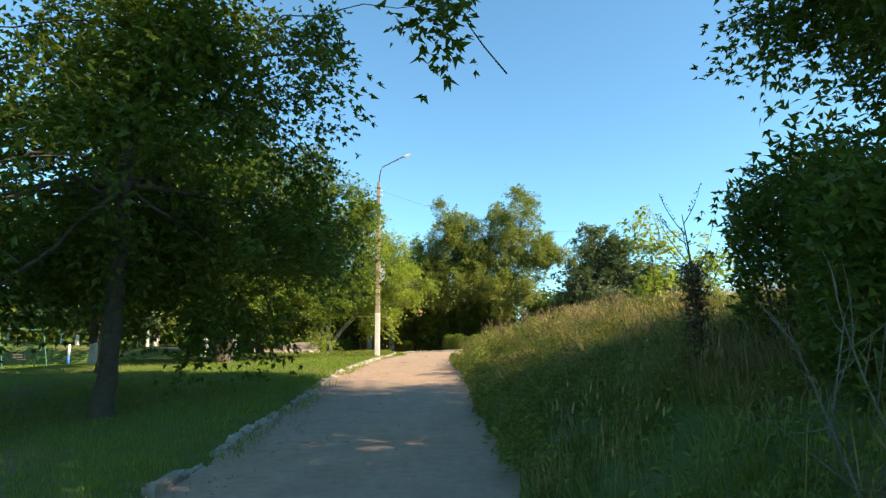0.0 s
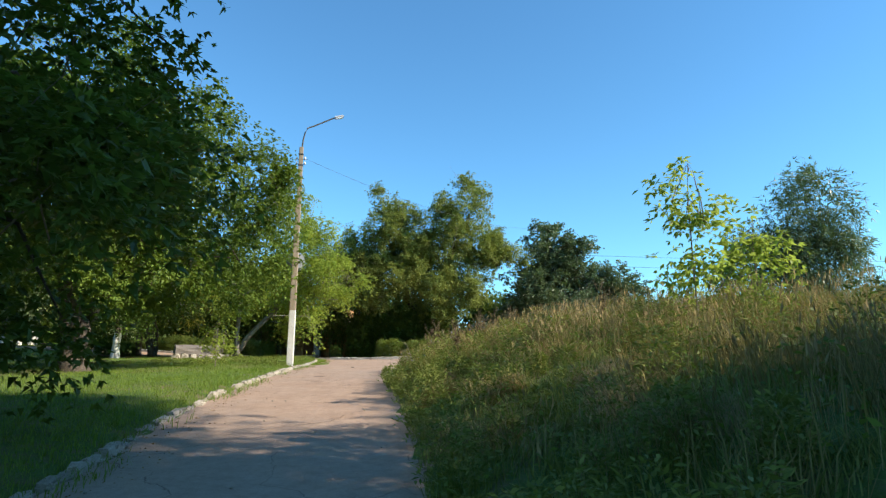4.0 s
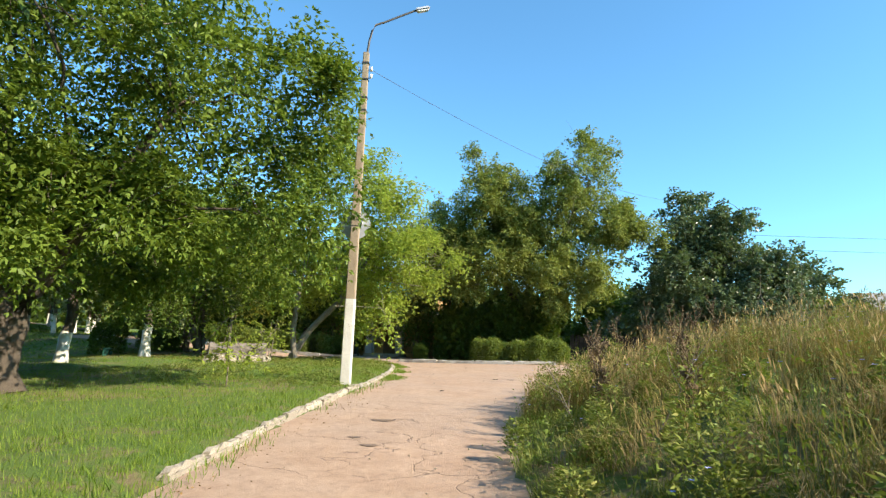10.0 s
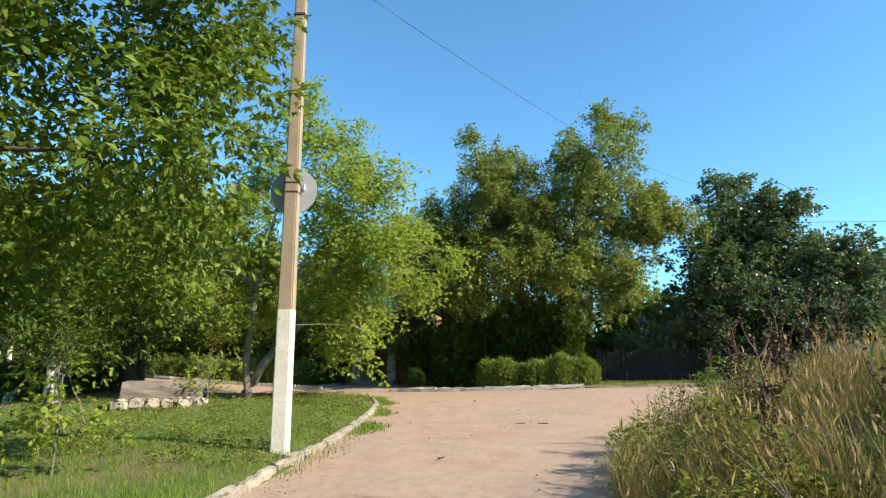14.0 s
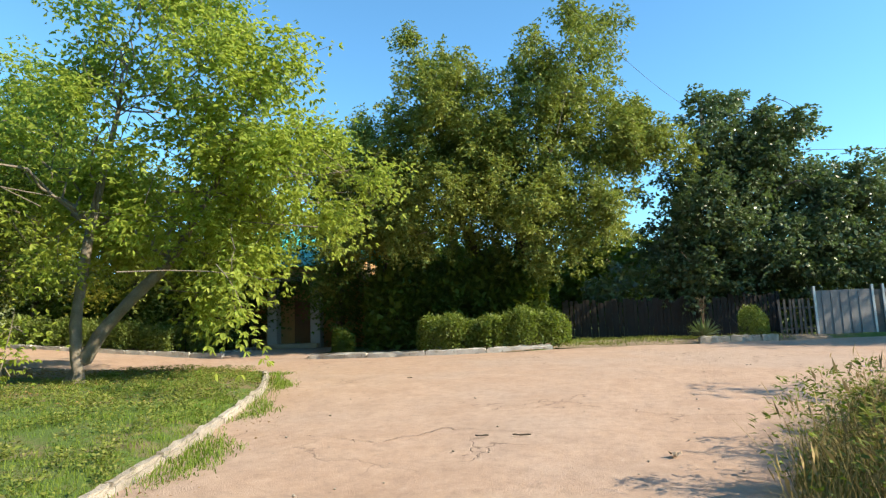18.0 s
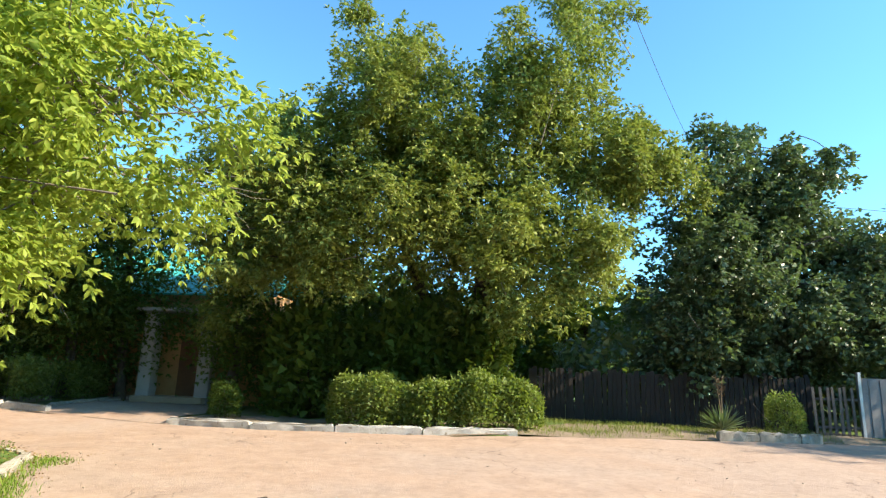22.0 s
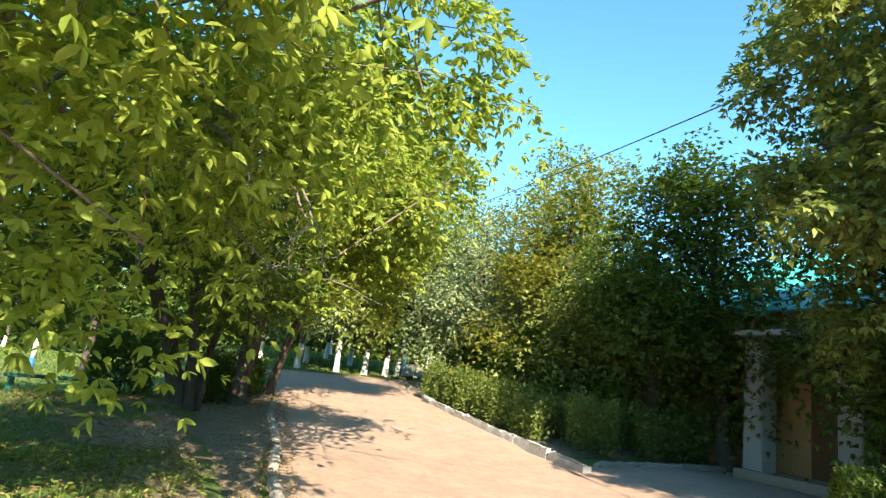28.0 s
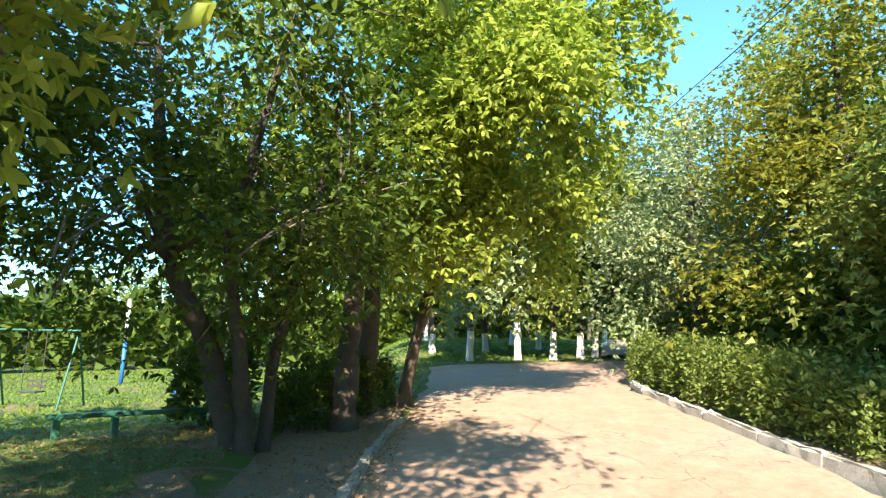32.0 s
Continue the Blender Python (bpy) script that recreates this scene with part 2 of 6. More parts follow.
M_LEAF_BLUE = leafy("pear_leaves", (0.055, 0.085, 0.038), (0.095, 0.135, 0.06), (0.16, 0.20, 0.10), 0.28, 0.2, (0.2, 0.35, 0.06), shine=0.5)
M_LEAF_SILVER = leafy("silvery_leaves", (0.15, 0.21, 0.09), (0.28, 0.35, 0.17), (0.42, 0.48, 0.26), 0.45, 0.3, (0.3, 0.4, 0.12))
M_LEAF_HEDGE = leafy("hedge_leaves", (0.045, 0.075, 0.018), (0.12, 0.165, 0.04), (0.23, 0.28, 0.085), 0.35, 0.35, patch=0.8)
M_LEAF_YELLOW = leafy("yellowing_leaves", (0.08, 0.115, 0.02), (0.15, 0.185, 0.032), (0.27, 0.265, 0.045), 0.4, 0.45, (0.5, 0.45, 0.05))
M_GRASS = leafy("lawn_grass", (0.07, 0.14, 0.013), (0.13, 0.22, 0.024), (0.24, 0.29, 0.06), 0.5, 0.35, (0.3, 0.5, 0.04), 0.8)
M_WEED = leafy("weed_grass", (0.07, 0.066, 0.02), (0.17, 0.145, 0.045), (0.34, 0.27, 0.10), 0.7, 0.22, (0.4, 0.34, 0.08), 1.1)
M_SWARD = leafy("coarse_green_grass", (0.065, 0.11, 0.016), (0.14, 0.19, 0.032), (0.26, 0.265, 0.075), 0.55, 0.25, (0.3, 0.4, 0.05), 1.1)
M_STRAW = leafy("dry_straw", (0.15, 0.105, 0.045), (0.27, 0.195, 0.088), (0.44, 0.335, 0.165), 0.7, 0.2, (0.5, 0.4, 0.15), 1.1)
M_LITTER = leafy("leaf_litter", (0.14, 0.08, 0.035), (0.24, 0.15, 0.06), (0.36, 0.25, 0.11), 0.8, 0.1, (0.4, 0.3, 0.1), 0.8)
M_DRYSTEM = surface("dry_stem", (0.08, 0.055, 0.032), (0.22, 0.155, 0.085), 8, 60, 0.9, 0.4, 0.005)
M_FLOWER = surface("chicory_flower", (0.30, 0.32, 0.75), (0.42, 0.45, 0.85), 20, 60, 0.7, 0.1, 0.001)


# ---- mesh helpers ----
def fast_mesh(name, verts, faces, material, parent=None, smooth=False, label=""):
    """One mesh object from arrays: verts (n, 3), faces (m, 3 or 4)."""
    verts, faces = np.asarray(verts, dtype=np.float32), np.asarray(faces, dtype=np.int32)
    me = bpy.data.meshes.new(name)
    k = faces.shape[1]
    me.vertices.add(len(verts))
    me.vertices.foreach_set("co", verts.ravel())
    me.loops.add(faces.size)
    me.loops.foreach_set("vertex_index", faces.ravel())
    me.polygons.add(len(faces))
    me.polygons.foreach_set("loop_start", np.arange(0, faces.size, k, dtype=np.int32))
    me.update(calc_edges=True)
    me.validate()
    if smooth:
        me.polygons.foreach_set("use_smooth", np.ones(len(me.polygons), dtype=bool))
    me.materials.append(material)
    ob = new(name, me)
    if parent is not None:
        ob.parent = parent
    if label:
        ob["label"] = label
    return ob


def part(name, bm, material, parent, label=""):
    me = bpy.data.meshes.new(name)
    bm.to_mesh(me)
    bm.free()
    me.materials.append(material)
    ob = new(name, me)
    ob.parent = parent
    if label:
        ob["label"] = label
    return ob


def box_bm(size, centre=(0, 0, 0), bevel=0.0, m=None):
    bm = bmesh.new()
    bmesh.ops.create_cube(bm, size=1)
    bmesh.ops.scale(bm, vec=size, verts=bm.verts)
    bmesh.ops.translate(bm, vec=centre, verts=bm.verts)
    if bevel:
        bmesh.ops.bevel(bm, geom=bm.edges[:], offset=bevel, segments=2, affect="EDGES")
    if m is not None:
        bm.transform(m)
    return bm


def cyl_bm(r1, r2, h, sides=16, m=None):
    bm = bmesh.new()
    bmesh.ops.create_cone(bm, cap_ends=True, segments=sides, radius1=r1, radius2=r2, depth=h)
    for f in bm.faces:
        f.smooth = len(f.verts) == 4
    if m is not None:
        bm.transform(m)
    return bm


def empty(name, x, y, z, label, category, group="", rz=0):
    ob = new(name)
    ob.empty_display_size = 0.1
    ob.matrix_basis = pose(x, y, z, 0, 0, rz)
    return tagged(ob, label, category, group)


def tube(points, radii, sides=7):
    """Vertices and quads of a tapered tube along points."""
    pts = np.asarray(points, float)
    rad = np.asarray(radii, float)
    n = len(pts)
    tan = np.gradient(pts, axis=0)
    tan /= np.linalg.norm(tan, axis=1, keepdims=True) + 1e-9
    ref = np.where(np.abs(tan[:, 2:3]) > 0.9, np.array([[1.0, 0, 0]]), np.array([[0, 0, 1.0]]))
    u = np.cross(tan, ref)
    u /= np.linalg.norm(u, axis=1, keepdims=True) + 1e-9
    v = np.cross(tan, u)
    a = np.linspace(0, 2 * np.pi, sides, endpoint=False)
    ring = u[:, None, :] * np.cos(a)[None, :, None] + v[:, None, :] * np.sin(a)[None, :, None]
    verts = (pts[:, None, :] + ring * rad[:, None, None]).reshape(-1, 3)
    i, j = np.meshgrid(np.arange(n - 1), np.arange(sides), indexing="ij")
    k = (j + 1) % sides
    faces = np.stack([i * sides + j, i * sides + k, (i + 1) * sides + k, (i + 1) * sides + j], -1).reshape(-1, 4)
    return verts, faces


def joined(pieces):
    vs, fs, o = [], [], 0
    for v, f in pieces:
        vs.append(v)
        fs.append(np.asarray(f) + o)
        o += len(v)
    return np.concatenate(vs), np.concatenate(fs)


def unit(a):
    return a / (np.linalg.norm(a, axis=1, keepdims=True) + 1e-9)


def leaf_quads(p, axis, length, width, rng, flat=0.55, fold=0.18):
    """Pointed leaves folded along the midrib, one quad each."""
    n = len(p)
    axis = unit(axis)
    side = unit(np.cross(axis, rng.normal(size=(n, 3)) * flat + np.array([0, 0, 1.0])))
    up = np.cross(side, axis)
    L, W = length[:, None], width[:, None]
    mid = p + axis * L * 0.42
    v = np.stack([p, mid + side * W * 0.5 + up * W * fold, p + axis * L - up * L * 0.06, mid - side * W * 0.5 + up * W * fold], 1).reshape(-1, 3)
    f = np.arange(4 * n).reshape(n, 4)
    return v, f


def leaf_tris(p, axis, length, width, rng, flat=0.55):
    """Small pointed leaves, one triangle each, for trees seen from farther off."""
    n = len(p)
    axis = unit(axis)
    side = unit(np.cross(axis, rng.normal(size=(n, 3)) * flat + np.array([0, 0, 1.0])))
    L, W = length[:, None], width[:, None]
    v = np.stack([p + side * W * 0.62, p + axis * L, p - side * W * 0.62 + axis * L * 0.12], 1).reshape(-1, 3)
    return v, np.arange(3 * n).reshape(n, 3)


def full_leaves(p, axis, length, width, rng, flat=0.55, fold=0.16):
    """Leaves with a rounded outline and a folded midrib, two quads each."""
    n = len(p)
    axis = unit(axis)
    side = unit(np.cross(axis, rng.normal(size=(n, 3)) * flat + np.array([0, 0, 1.0])))
    up = np.cross(side, axis)
    L, W = length[:, None], width[:, None]
    lo, hi = p + axis * L * 0.30, p + axis * L * 0.66 - up * L * 0.02
    tip = p + axis * L - up * L * 0.09
    v = np.stack([p, lo + side * W * 0.5 + up * W * fold, hi + side * W * 0.40 + up * W * fold, tip, hi - side * W * 0.40 + up * W * fold, lo - side * W * 0.5 + up * W * fold], 1).reshape(-1, 3)
    k = np.arange(n)[:, None] * 6
    return v, np.concatenate([k + np.array([[0, 1, 2, 3]]), k + np.array([[0, 3, 4, 5]])], 0)


def crown_clumps(blobs, n, rng, shell=0.5, ragged=0.35, per_bough=13, tight=0.12, tall=0.6):
    """Centres of leaf clumps, gathered in boughs near the skins of a union of ellipsoids (x, y, z, rx, ry, rz), and the way outwards."""
    b = np.array(blobs, float)
    nb = max(3, n // per_bough)
    w = (b[:, 3] * b[:, 4] * b[:, 5]) ** (2 / 3)
    k = rng.choice(len(b), size=nb, p=w / w.sum())
    d = unit(rng.normal(size=(nb, 3)))
    lump = 1 + ragged * (0.6 * np.sin(d[:, 0] * 5.1 + k * 1.7) * np.cos(d[:, 1] * 4.3 + k * 2.3) + 0.5 * rng.normal(size=nb))
    r = (shell + (1 - shell) * rng.random(nb) ** 0.6) * lump
    c = b[k, :3] + d * b[k, 3:6] * r[:, None]
    size = 0.10 + tight * b[k, 3:6].mean(1)
    q = rng.integers(0, nb, n)
    g = rng.normal(size=(n, 3))
    g[:, 2] = g[:, 2] * tall - 0.125 * (g[:, 0] ** 2 + g[:, 1] ** 2)
    return c[q] + (g + d[q] * 0.4) * size[q][:, None], unit(d[q] + 0.5 * g)


def sprays(c, out, per, rng, reach=0.7, droop=0.5, leaf=(0.085, 0.04), jitter=0.3):
    """Leaves of three leaflets on short twigs round each clump centre."""
    n = len(c)
    twigs = max(1, per // 9)
    m = n * twigs
    start = np.repeat(c, twigs, 0) + rng.normal(size=(m, 3)) * jitter
    d = unit(np.repeat(out, twigs, 0) * 0.8 + rng.normal(size=(m, 3)) * 0.75 + np.array([0, 0, 0.15]))
    ln = reach * (0.5 + rng.random(m))
    t = np.tile(np.array([0.25, 0.62, 1.0]), m) + rng.normal(size=m * 3) * 0.06
    st, dd, ll = np.repeat(start, 3, 0), np.repeat(d, 3, 0), np.repeat(ln, 3)
    p = st + dd * (t * ll)[:, None]
    p[:, 2] -= droop * t * t * ll
    side = unit(np.cross(dd, np.array([[0, 0, 1.0]])))
    sgn = np.tile(np.array([1.0, -1.0, 0.0]), m)[:, None]
    pet = unit(dd * 0.7 + side * sgn * 0.8 + rng.normal(size=p.shape) * 0.3 - np.array([0, 0, 0.25 + 0.4 * droop]))
    p = p + pet * leaf[0] * 0.4
    wide = unit(np.cross(pet, rng.normal(size=p.shape) * 0.4 + np.array([0, 0, 1.0])))
    P, A = np.repeat(p, 3, 0), np.repeat(pet, 3, 0)
    turn = np.tile(np.array([-0.95, 0.0, 0.95]), m * 3)[:, None]
    A = A + np.repeat(wide, 3, 0) * turn + rng.normal(size=A.shape) * 0.15
    s = np.repeat(0.65 + 0.6 * rng.random(m * 3), 3) * (0.85 + 0.3 * rng.random(m * 9))
    return P, A, leaf[0] * s, leaf[1] * s


def bezier(a, b, c, n=6):
    t = np.linspace(0, 1, n)[:, None]
    return (1 - t) ** 2 * np.asarray(a) + 2 * t * (1 - t) * np.asarray(b) + t * t * np.asarray(c)


WALKED = np.array([(0, 0), (-2.6, 12), (-4.4, 18.3), (-5.1, 22), (-5.7, 27), (-6.3, 33), (-7.2, 36.6), (-8.4, 38.0), (-10.8, 39.4), (-13.5, 40.4), (-15, 41)])


def clear_of_walk(c, gap=2.0):
    """True for places that stand clear of the headroom over the lane."""
    best = np.full(len(c), 99.0)
    for a, b in zip(WALKED[:-1], WALKED[1:]):
        t = np.clip(((c[:, :2] - a) @ (b - a)) / ((b - a) @ (b - a)), 0, 1)
        best = np.minimum(best, np.linalg.norm(c[:, :2] - a - t[:, None] * (b - a), axis=1))
    return (best > gap) | (c[:, 2] > street(c[:, 0], c[:, 1]) + 3.0 + 0.3 * best)


def tree(name, label, trunks, blobs, clumps, per, material, seed, leaf=(0.13, 0.06), reach=0.45, droop=0.5, limbs=14, twigs=60, bark=None, white=0.0, shell=0.45, ragged=0.3, category="tree", group="", extra=(), jitter=0.16, core=2.6, shape=1, boughs=13, bend=0.5, sprigs=(), tall=0.6, tight=0.12, flat=0.55):
    """A tree: trunks as lists of (x, y, z, radius), a crown of leaf clumps, limbs to some clumps, and an optional limewashed foot."""
    rng = np.random.default_rng(seed)
    bark = bark or M_BARK
    x0, y0, z0, _ = trunks[0][0]
    root = empty(name, x0, y0, z0, label, category, group)
    off = np.array([x0, y0, z0])
    c, d = crown_clumps(blobs, clumps, rng, shell, ragged, boughs, tight, tall)
    for k, tr in enumerate(trunks):
        tr = np.array(tr, float)
        n = max(8, 4 * len(tr))
        s = np.linspace(0, len(tr) - 1, n)
        P = np.stack([np.interp(s, np.arange(len(tr)), tr[:, i]) for i in range(3)], 1)
        R = np.interp(s, np.arange(len(tr)), tr[:, 3])
        P[1:, :2] += rng.normal(size=(n - 1, 2)) * R[1:, None] * 0.12
        R = R * (1 + rng.normal(size=n) * 0.05)
        R[0] *= 1.35
        P[0, 2] -= 0.15
        v, f = tube(P - off, R, 10)
        fast_mesh("trunk", v, f, bark, root, True)
        if white and k == 0:
            dz = P[:, 2] - z0
            P2 = np.stack([np.interp(np.linspace(-0.02, white, 6), dz, P[:, i]) for i in range(3)], 1)
            R2 = np.interp(np.linspace(-0.02, white, 6), dz, R) * 1.03 + 0.004
            v, f = tube(P2 - off, R2, 12)
            fast_mesh("limewashed_foot", v, f, M_LIME, root, True, "flaking white limewash on the trunk foot")
    tops = np.concatenate([np.array(t, float)[len(t) // 2:] for t in trunks])
    keep = clear_of_walk(c)
    c, d = c[keep], d[keep]
    own = len(c)
    for sx, sy, sz, sr, sn in sprigs:
        c = np.concatenate([c, np.array([(sx, sy, sz)]) + rng.normal(size=(sn, 3)) * sr * np.array([1, 1, 0.7])])
        d = np.concatenate([d, unit(rng.normal(size=(sn, 3)) * 0.6 + np.array([0.5, 0, -0.4]))])
    for i in rng.choice(own, size=min(limbs, own), replace=False):
        a = tops[np.argmin(np.linalg.norm(tops[:, :3] - c[i], axis=1) + rng.random(len(tops)) * 2)]
        mid = a[:3] * 0.5 + c[i] * 0.5 + np.array([0, 0, bend]) + rng.normal(size=3) * 0.7 * bend
        path = bezier(a[:3], mid, c[i], 8)
        path[1:-1] += rng.normal(size=(6, 3)) * 0.18 * bend
        v, f = tube(path - off, np.linspace(a[3] * 0.42, 0.012, 8), 6)
        fast_mesh("limb", v, f, bark, root, True)
    tw = []
    for i in rng.choice(len(c), size=min(twigs, len(c)), replace=False):
        e = c[i] + d[i] * 0.5 + rng.normal(size=3) * 0.25
        s = c[i] - d[i] * (0.9 + rng.random()) + np.array([0, 0, -0.3])
        tw.append(tube(bezier(s, c[i] + rng.normal(size=3) * 0.15, e, 5) - off, np.linspace(0.014, 0.004, 5), 4))
    for a, b, r in extra:
        a, b = np.array(a, float), np.array(b, float)
        ln = np.linalg.norm(b - a)
        path = bezier(a, (a + b) / 2 + np.array([0, 0, 0.06 * ln]), b, 7)
        path[1:-1] += rng.normal(size=(5, 3)) * 0.018 * ln
        tw.append(tube(path - off, np.linspace(r, r * 0.3, 7), 5))
    if tw:
        v, f = joined(tw)
        tagged(fast_mesh("twig_mass", v, f, M_BARK_PALE, root, True), kind="stuff")
    P, A, L, W = sprays(c, d, per, rng, reach, droop, leaf, jitter)
    # the inner crown: larger, shaded leaves
    ni = int(len(c) * core * 1.5)
    b = np.array(blobs, float)
    b[:, 3:6] *= 0.72
    ci, di = crown_clumps(b, ni, rng, 0.0, 0.05, 1, 0.02)
    ci = ci[clear_of_walk(ci)]
    ni = len(ci)
    P, A = np.concatenate([P, ci]), np.concatenate([A, rng.normal(size=(ni, 3))])
    L = np.concatenate([L, leaf[0] * (1.0 + 0.4 * rng.random(ni))])
    W = np.concatenate([W, leaf[1] * (1.2 + 0.5 * rng.random(ni))])
    v, f = {2: full_leaves, 1: leaf_quads, 0: leaf_tris}[shape](P, A, L, W, rng, flat)
    fast_mesh("crown", v - off, f, material, root)
    return root


# ---- the lie of the land ----
SLOPE = ((-60, -2.4), (-10, -0.35), (0, 0), (7, 0.42), (12.7, 0.95), (18.4, 1.32), (22.5, 1.5), (28, 1.8), (31, 1.94), (38, 2.2), (44, 2.36), (60, 2.6), (200, 2.8))
KERB_LEFT = ((-30, 3.2), (-10, -1.0), (0, -3.0), (3, -3.5), (5.5, -4.04), (7.9, -4.62), (11.7, -5.42), (13.9, -6.1), (17, -6.9), (20.2, -7.6), (22.8, -8.15), (26.6, -8.75), (28.4, -8.98), (31, -9.5), (33, -10.02), (35, -10.62), (36.5, -11.25), (38.2, -12.1))
EDGE_RIGHT = ((-30, 7.0), (-10, 2.6), (0, 0.6), (6, -0.5), (10.6, -1.7), (14, -2.4), (17.5, -3.3), (20.4, -4.1), (24, -4.5), (27, -4.5), (28.5, -4.1), (30.5, -3.3), (32.5, -1.9), (34, 0.5), (35, 6), (36, 40), (37, 60))
NEAR_EDGE = ((-90, 44), (-60, 43), (-33.6, 41.8), (-28.5, 41.3), (-24.7, 40.85), (-21.5, 40.27), (-18.6, 39.95), (-16.4, 39.42), (-15, 39.25), (-13.2, 38.95), (-12.1, 38.2), (-11.2, 36.5), (-2.5, 32.4), (0.5, 34), (6, 35), (60, 36.5))
FAR_EDGE = ((-90, 62), (-60, 57), (-36, 50.4), (-30, 47.6), (-28, 46.45), (-26.8, 45.9), (-23.5, 45.6), (-20.6, 45.4), (-18.5, 45.22), (-13.5, 44.3), (-11, 43.85), (-8.7, 43.7), (-6.6, 43.7), (-5.3, 44.0), (-0.7, 45), (1.4, 45.3), (4, 46), (10, 47), (60, 50))


def along(table, v):
    a = np.array(table, float)
    return np.interp(v, a[:, 0], a[:, 1])


def smooth(a, b, v):
    t = np.clip((v - a) / (b - a), 0, 1)
    return t * t * (3 - 2 * t)


def street(x, y):
    """Height of the carriageways, carried on under everything."""
    x, y = np.asarray(x, float), np.asarray(y, float)
    s = -0.2113 * x + 0.9774 * y
    z = sum(along(SLOPE, s + k) for k in (-2, -1, 0, 1, 2)) / 5
    climb = along(((-90, 2.8), (-56, 2.05), (-36, 0.95), (-25.5, 0.42), (-18.5, -0.04), (-14, -0.14), (-10, -0.1), (-5, 0), (0, 0)), x)
    return z + climb * smooth(37, 42.5, y)


def in_road(x, y):
    a = (x > along(KERB_LEFT, y)) & (x < along(EDGE_RIGHT, y)) & (y < 37)
    b = (y > along(NEAR_EDGE, x)) & (y < along(FAR_EDGE, x)) & (x > -33.6 - 0.33 * (y - 42))
    return a | b


def land(x, y):
    """Height of the ground: lawn, mound and verge."""
    x, y = np.asarray(x, float), np.asarray(y, float)
    z = street(x, y)
    right = x - along(EDGE_RIGHT, np.minimum(y, 35))
    mound = 0.85 * smooth(-0.5, 2.6, right) + 0.75 * smooth(1.5, 6.5, right) + 0.045 * np.clip(right - 6, 0, 25)
    z = z + mound * (1 - smooth(29.5, 35, y)) * smooth(-25, 2, y)
    left = along(KERB_LEFT, y) - x
    z = z + 0.12 * smooth(0.0, 0.5, left) * (y < 38.5)
    meadow = smooth(20, 30, -x) * (1 - smooth(35, 40, y))
    z = z - 0.45 * meadow
    beyond = y - along(FAR_EDGE, x)
    z = z + 0.08 * smooth(0, 0.4, beyond)
    return z + 0.04 * np.sin(x * 1.3 + 0.7 * y) * np.sin(y * 0.9 - 0.4 * x) * (~in_road(x, y))


def land_at(x, y):
    return float(land(np.array([x]), np.array([y]))[0])


def grid_mesh(name, xs, ys, zfun, material, **tags):
    X, Y = np.meshgrid(xs, ys)
    Z = zfun(X, Y)
    nx, ny = len(xs), len(ys)
    i, j = np.meshgrid(np.arange(ny - 1), np.arange(nx - 1), indexing="ij")
    f = np.stack([i * nx + j, i * nx + j + 1, (i + 1) * nx + j + 1, (i + 1) * nx + j], -1).reshape(-1, 4)
    return tagged(fast_mesh(name, np.stack([X, Y, Z], -1).reshape(-1, 3), f, material, None, True), **tags)


def spaced(a, b, step, far):
    mid = np.arange(a, b, step)
    k = np.geomspace(step, far, 28)
    return np.concatenate([(a - k)[::-1], mid, b + k])


grid_mesh("ground", spaced(-52, 26, 0.4, 900), spaced(-14, 66, 0.4, 900), lambda x, y: land(x, y) - 0.09 * in_road(x, y), M_GROUND,
          label="worn lawn and dry grassy earth sloping up beside the road", category="ground", kind="structure")


def strip(name, stations, first, second, across, along_y, lift, label):
    """A carriageway between two edges, slightly uneven, with ragged borders."""
    rng = np.random.default_rng(5)
    t = np.linspace(0, 1, across)
    a, b = along(first, stations), along(second, stations)
    a, b = a + rng.normal(size=len(a)) * 0.04, b + rng.normal(size=len(b)) * 0.06
    U = a[:, None] + (b - a)[:, None] * t[None]
    S = np.repeat(stations[:, None], across, 1)
    X, Y = (U, S) if along_y else (S - 0.33 * (U - 45.5) * smooth(24, 34.6, -S), U)
    Z = street(X, Y) + lift + 0.012 * np.sin(X * 2.1 + Y) * np.sin(Y * 1.7 - X * 0.6)
    if not along_y:
        Z = Z - 0.03 * (1 - smooth(0.0, 0.14, t))[None]
    n = len(stations)
    i, j = np.meshgrid(np.arange(n - 1), np.arange(across - 1), indexing="ij")
    f = np.stack([i * across + j, i * across + j + 1, (i + 1) * across + j + 1, (i + 1) * across + j], -1).reshape(-1, 4)
    if not along_y:
        f = f[:, ::-1]
    return tagged(fast_mesh(name, np.stack([X, Y, Z], -1).reshape(-1, 3), f, M_ROAD, None, True), label, "road", kind="structure")


strip("road", np.arange(-30, 37.01, 0.4), KERB_LEFT, EDGE_RIGHT, 18, True, 0.0, "cracked asphalt lane covered in pinkish dust, climbing gently")
strip("side_street", np.arange(-34.75, 50, 0.5), NEAR_EDGE, FAR_EDGE, 24, False, 0.006, "wide dusty asphalt street meeting the lane")

strip("footpath", np.arange(-62, -35.5, 0.5), ((-62, 60.6), (-35.5, 48.8)), ((-62, 62.4), (-35.5, 50.4)), 5, False, 0.15, "sandy footpath climbing away between the park trees")


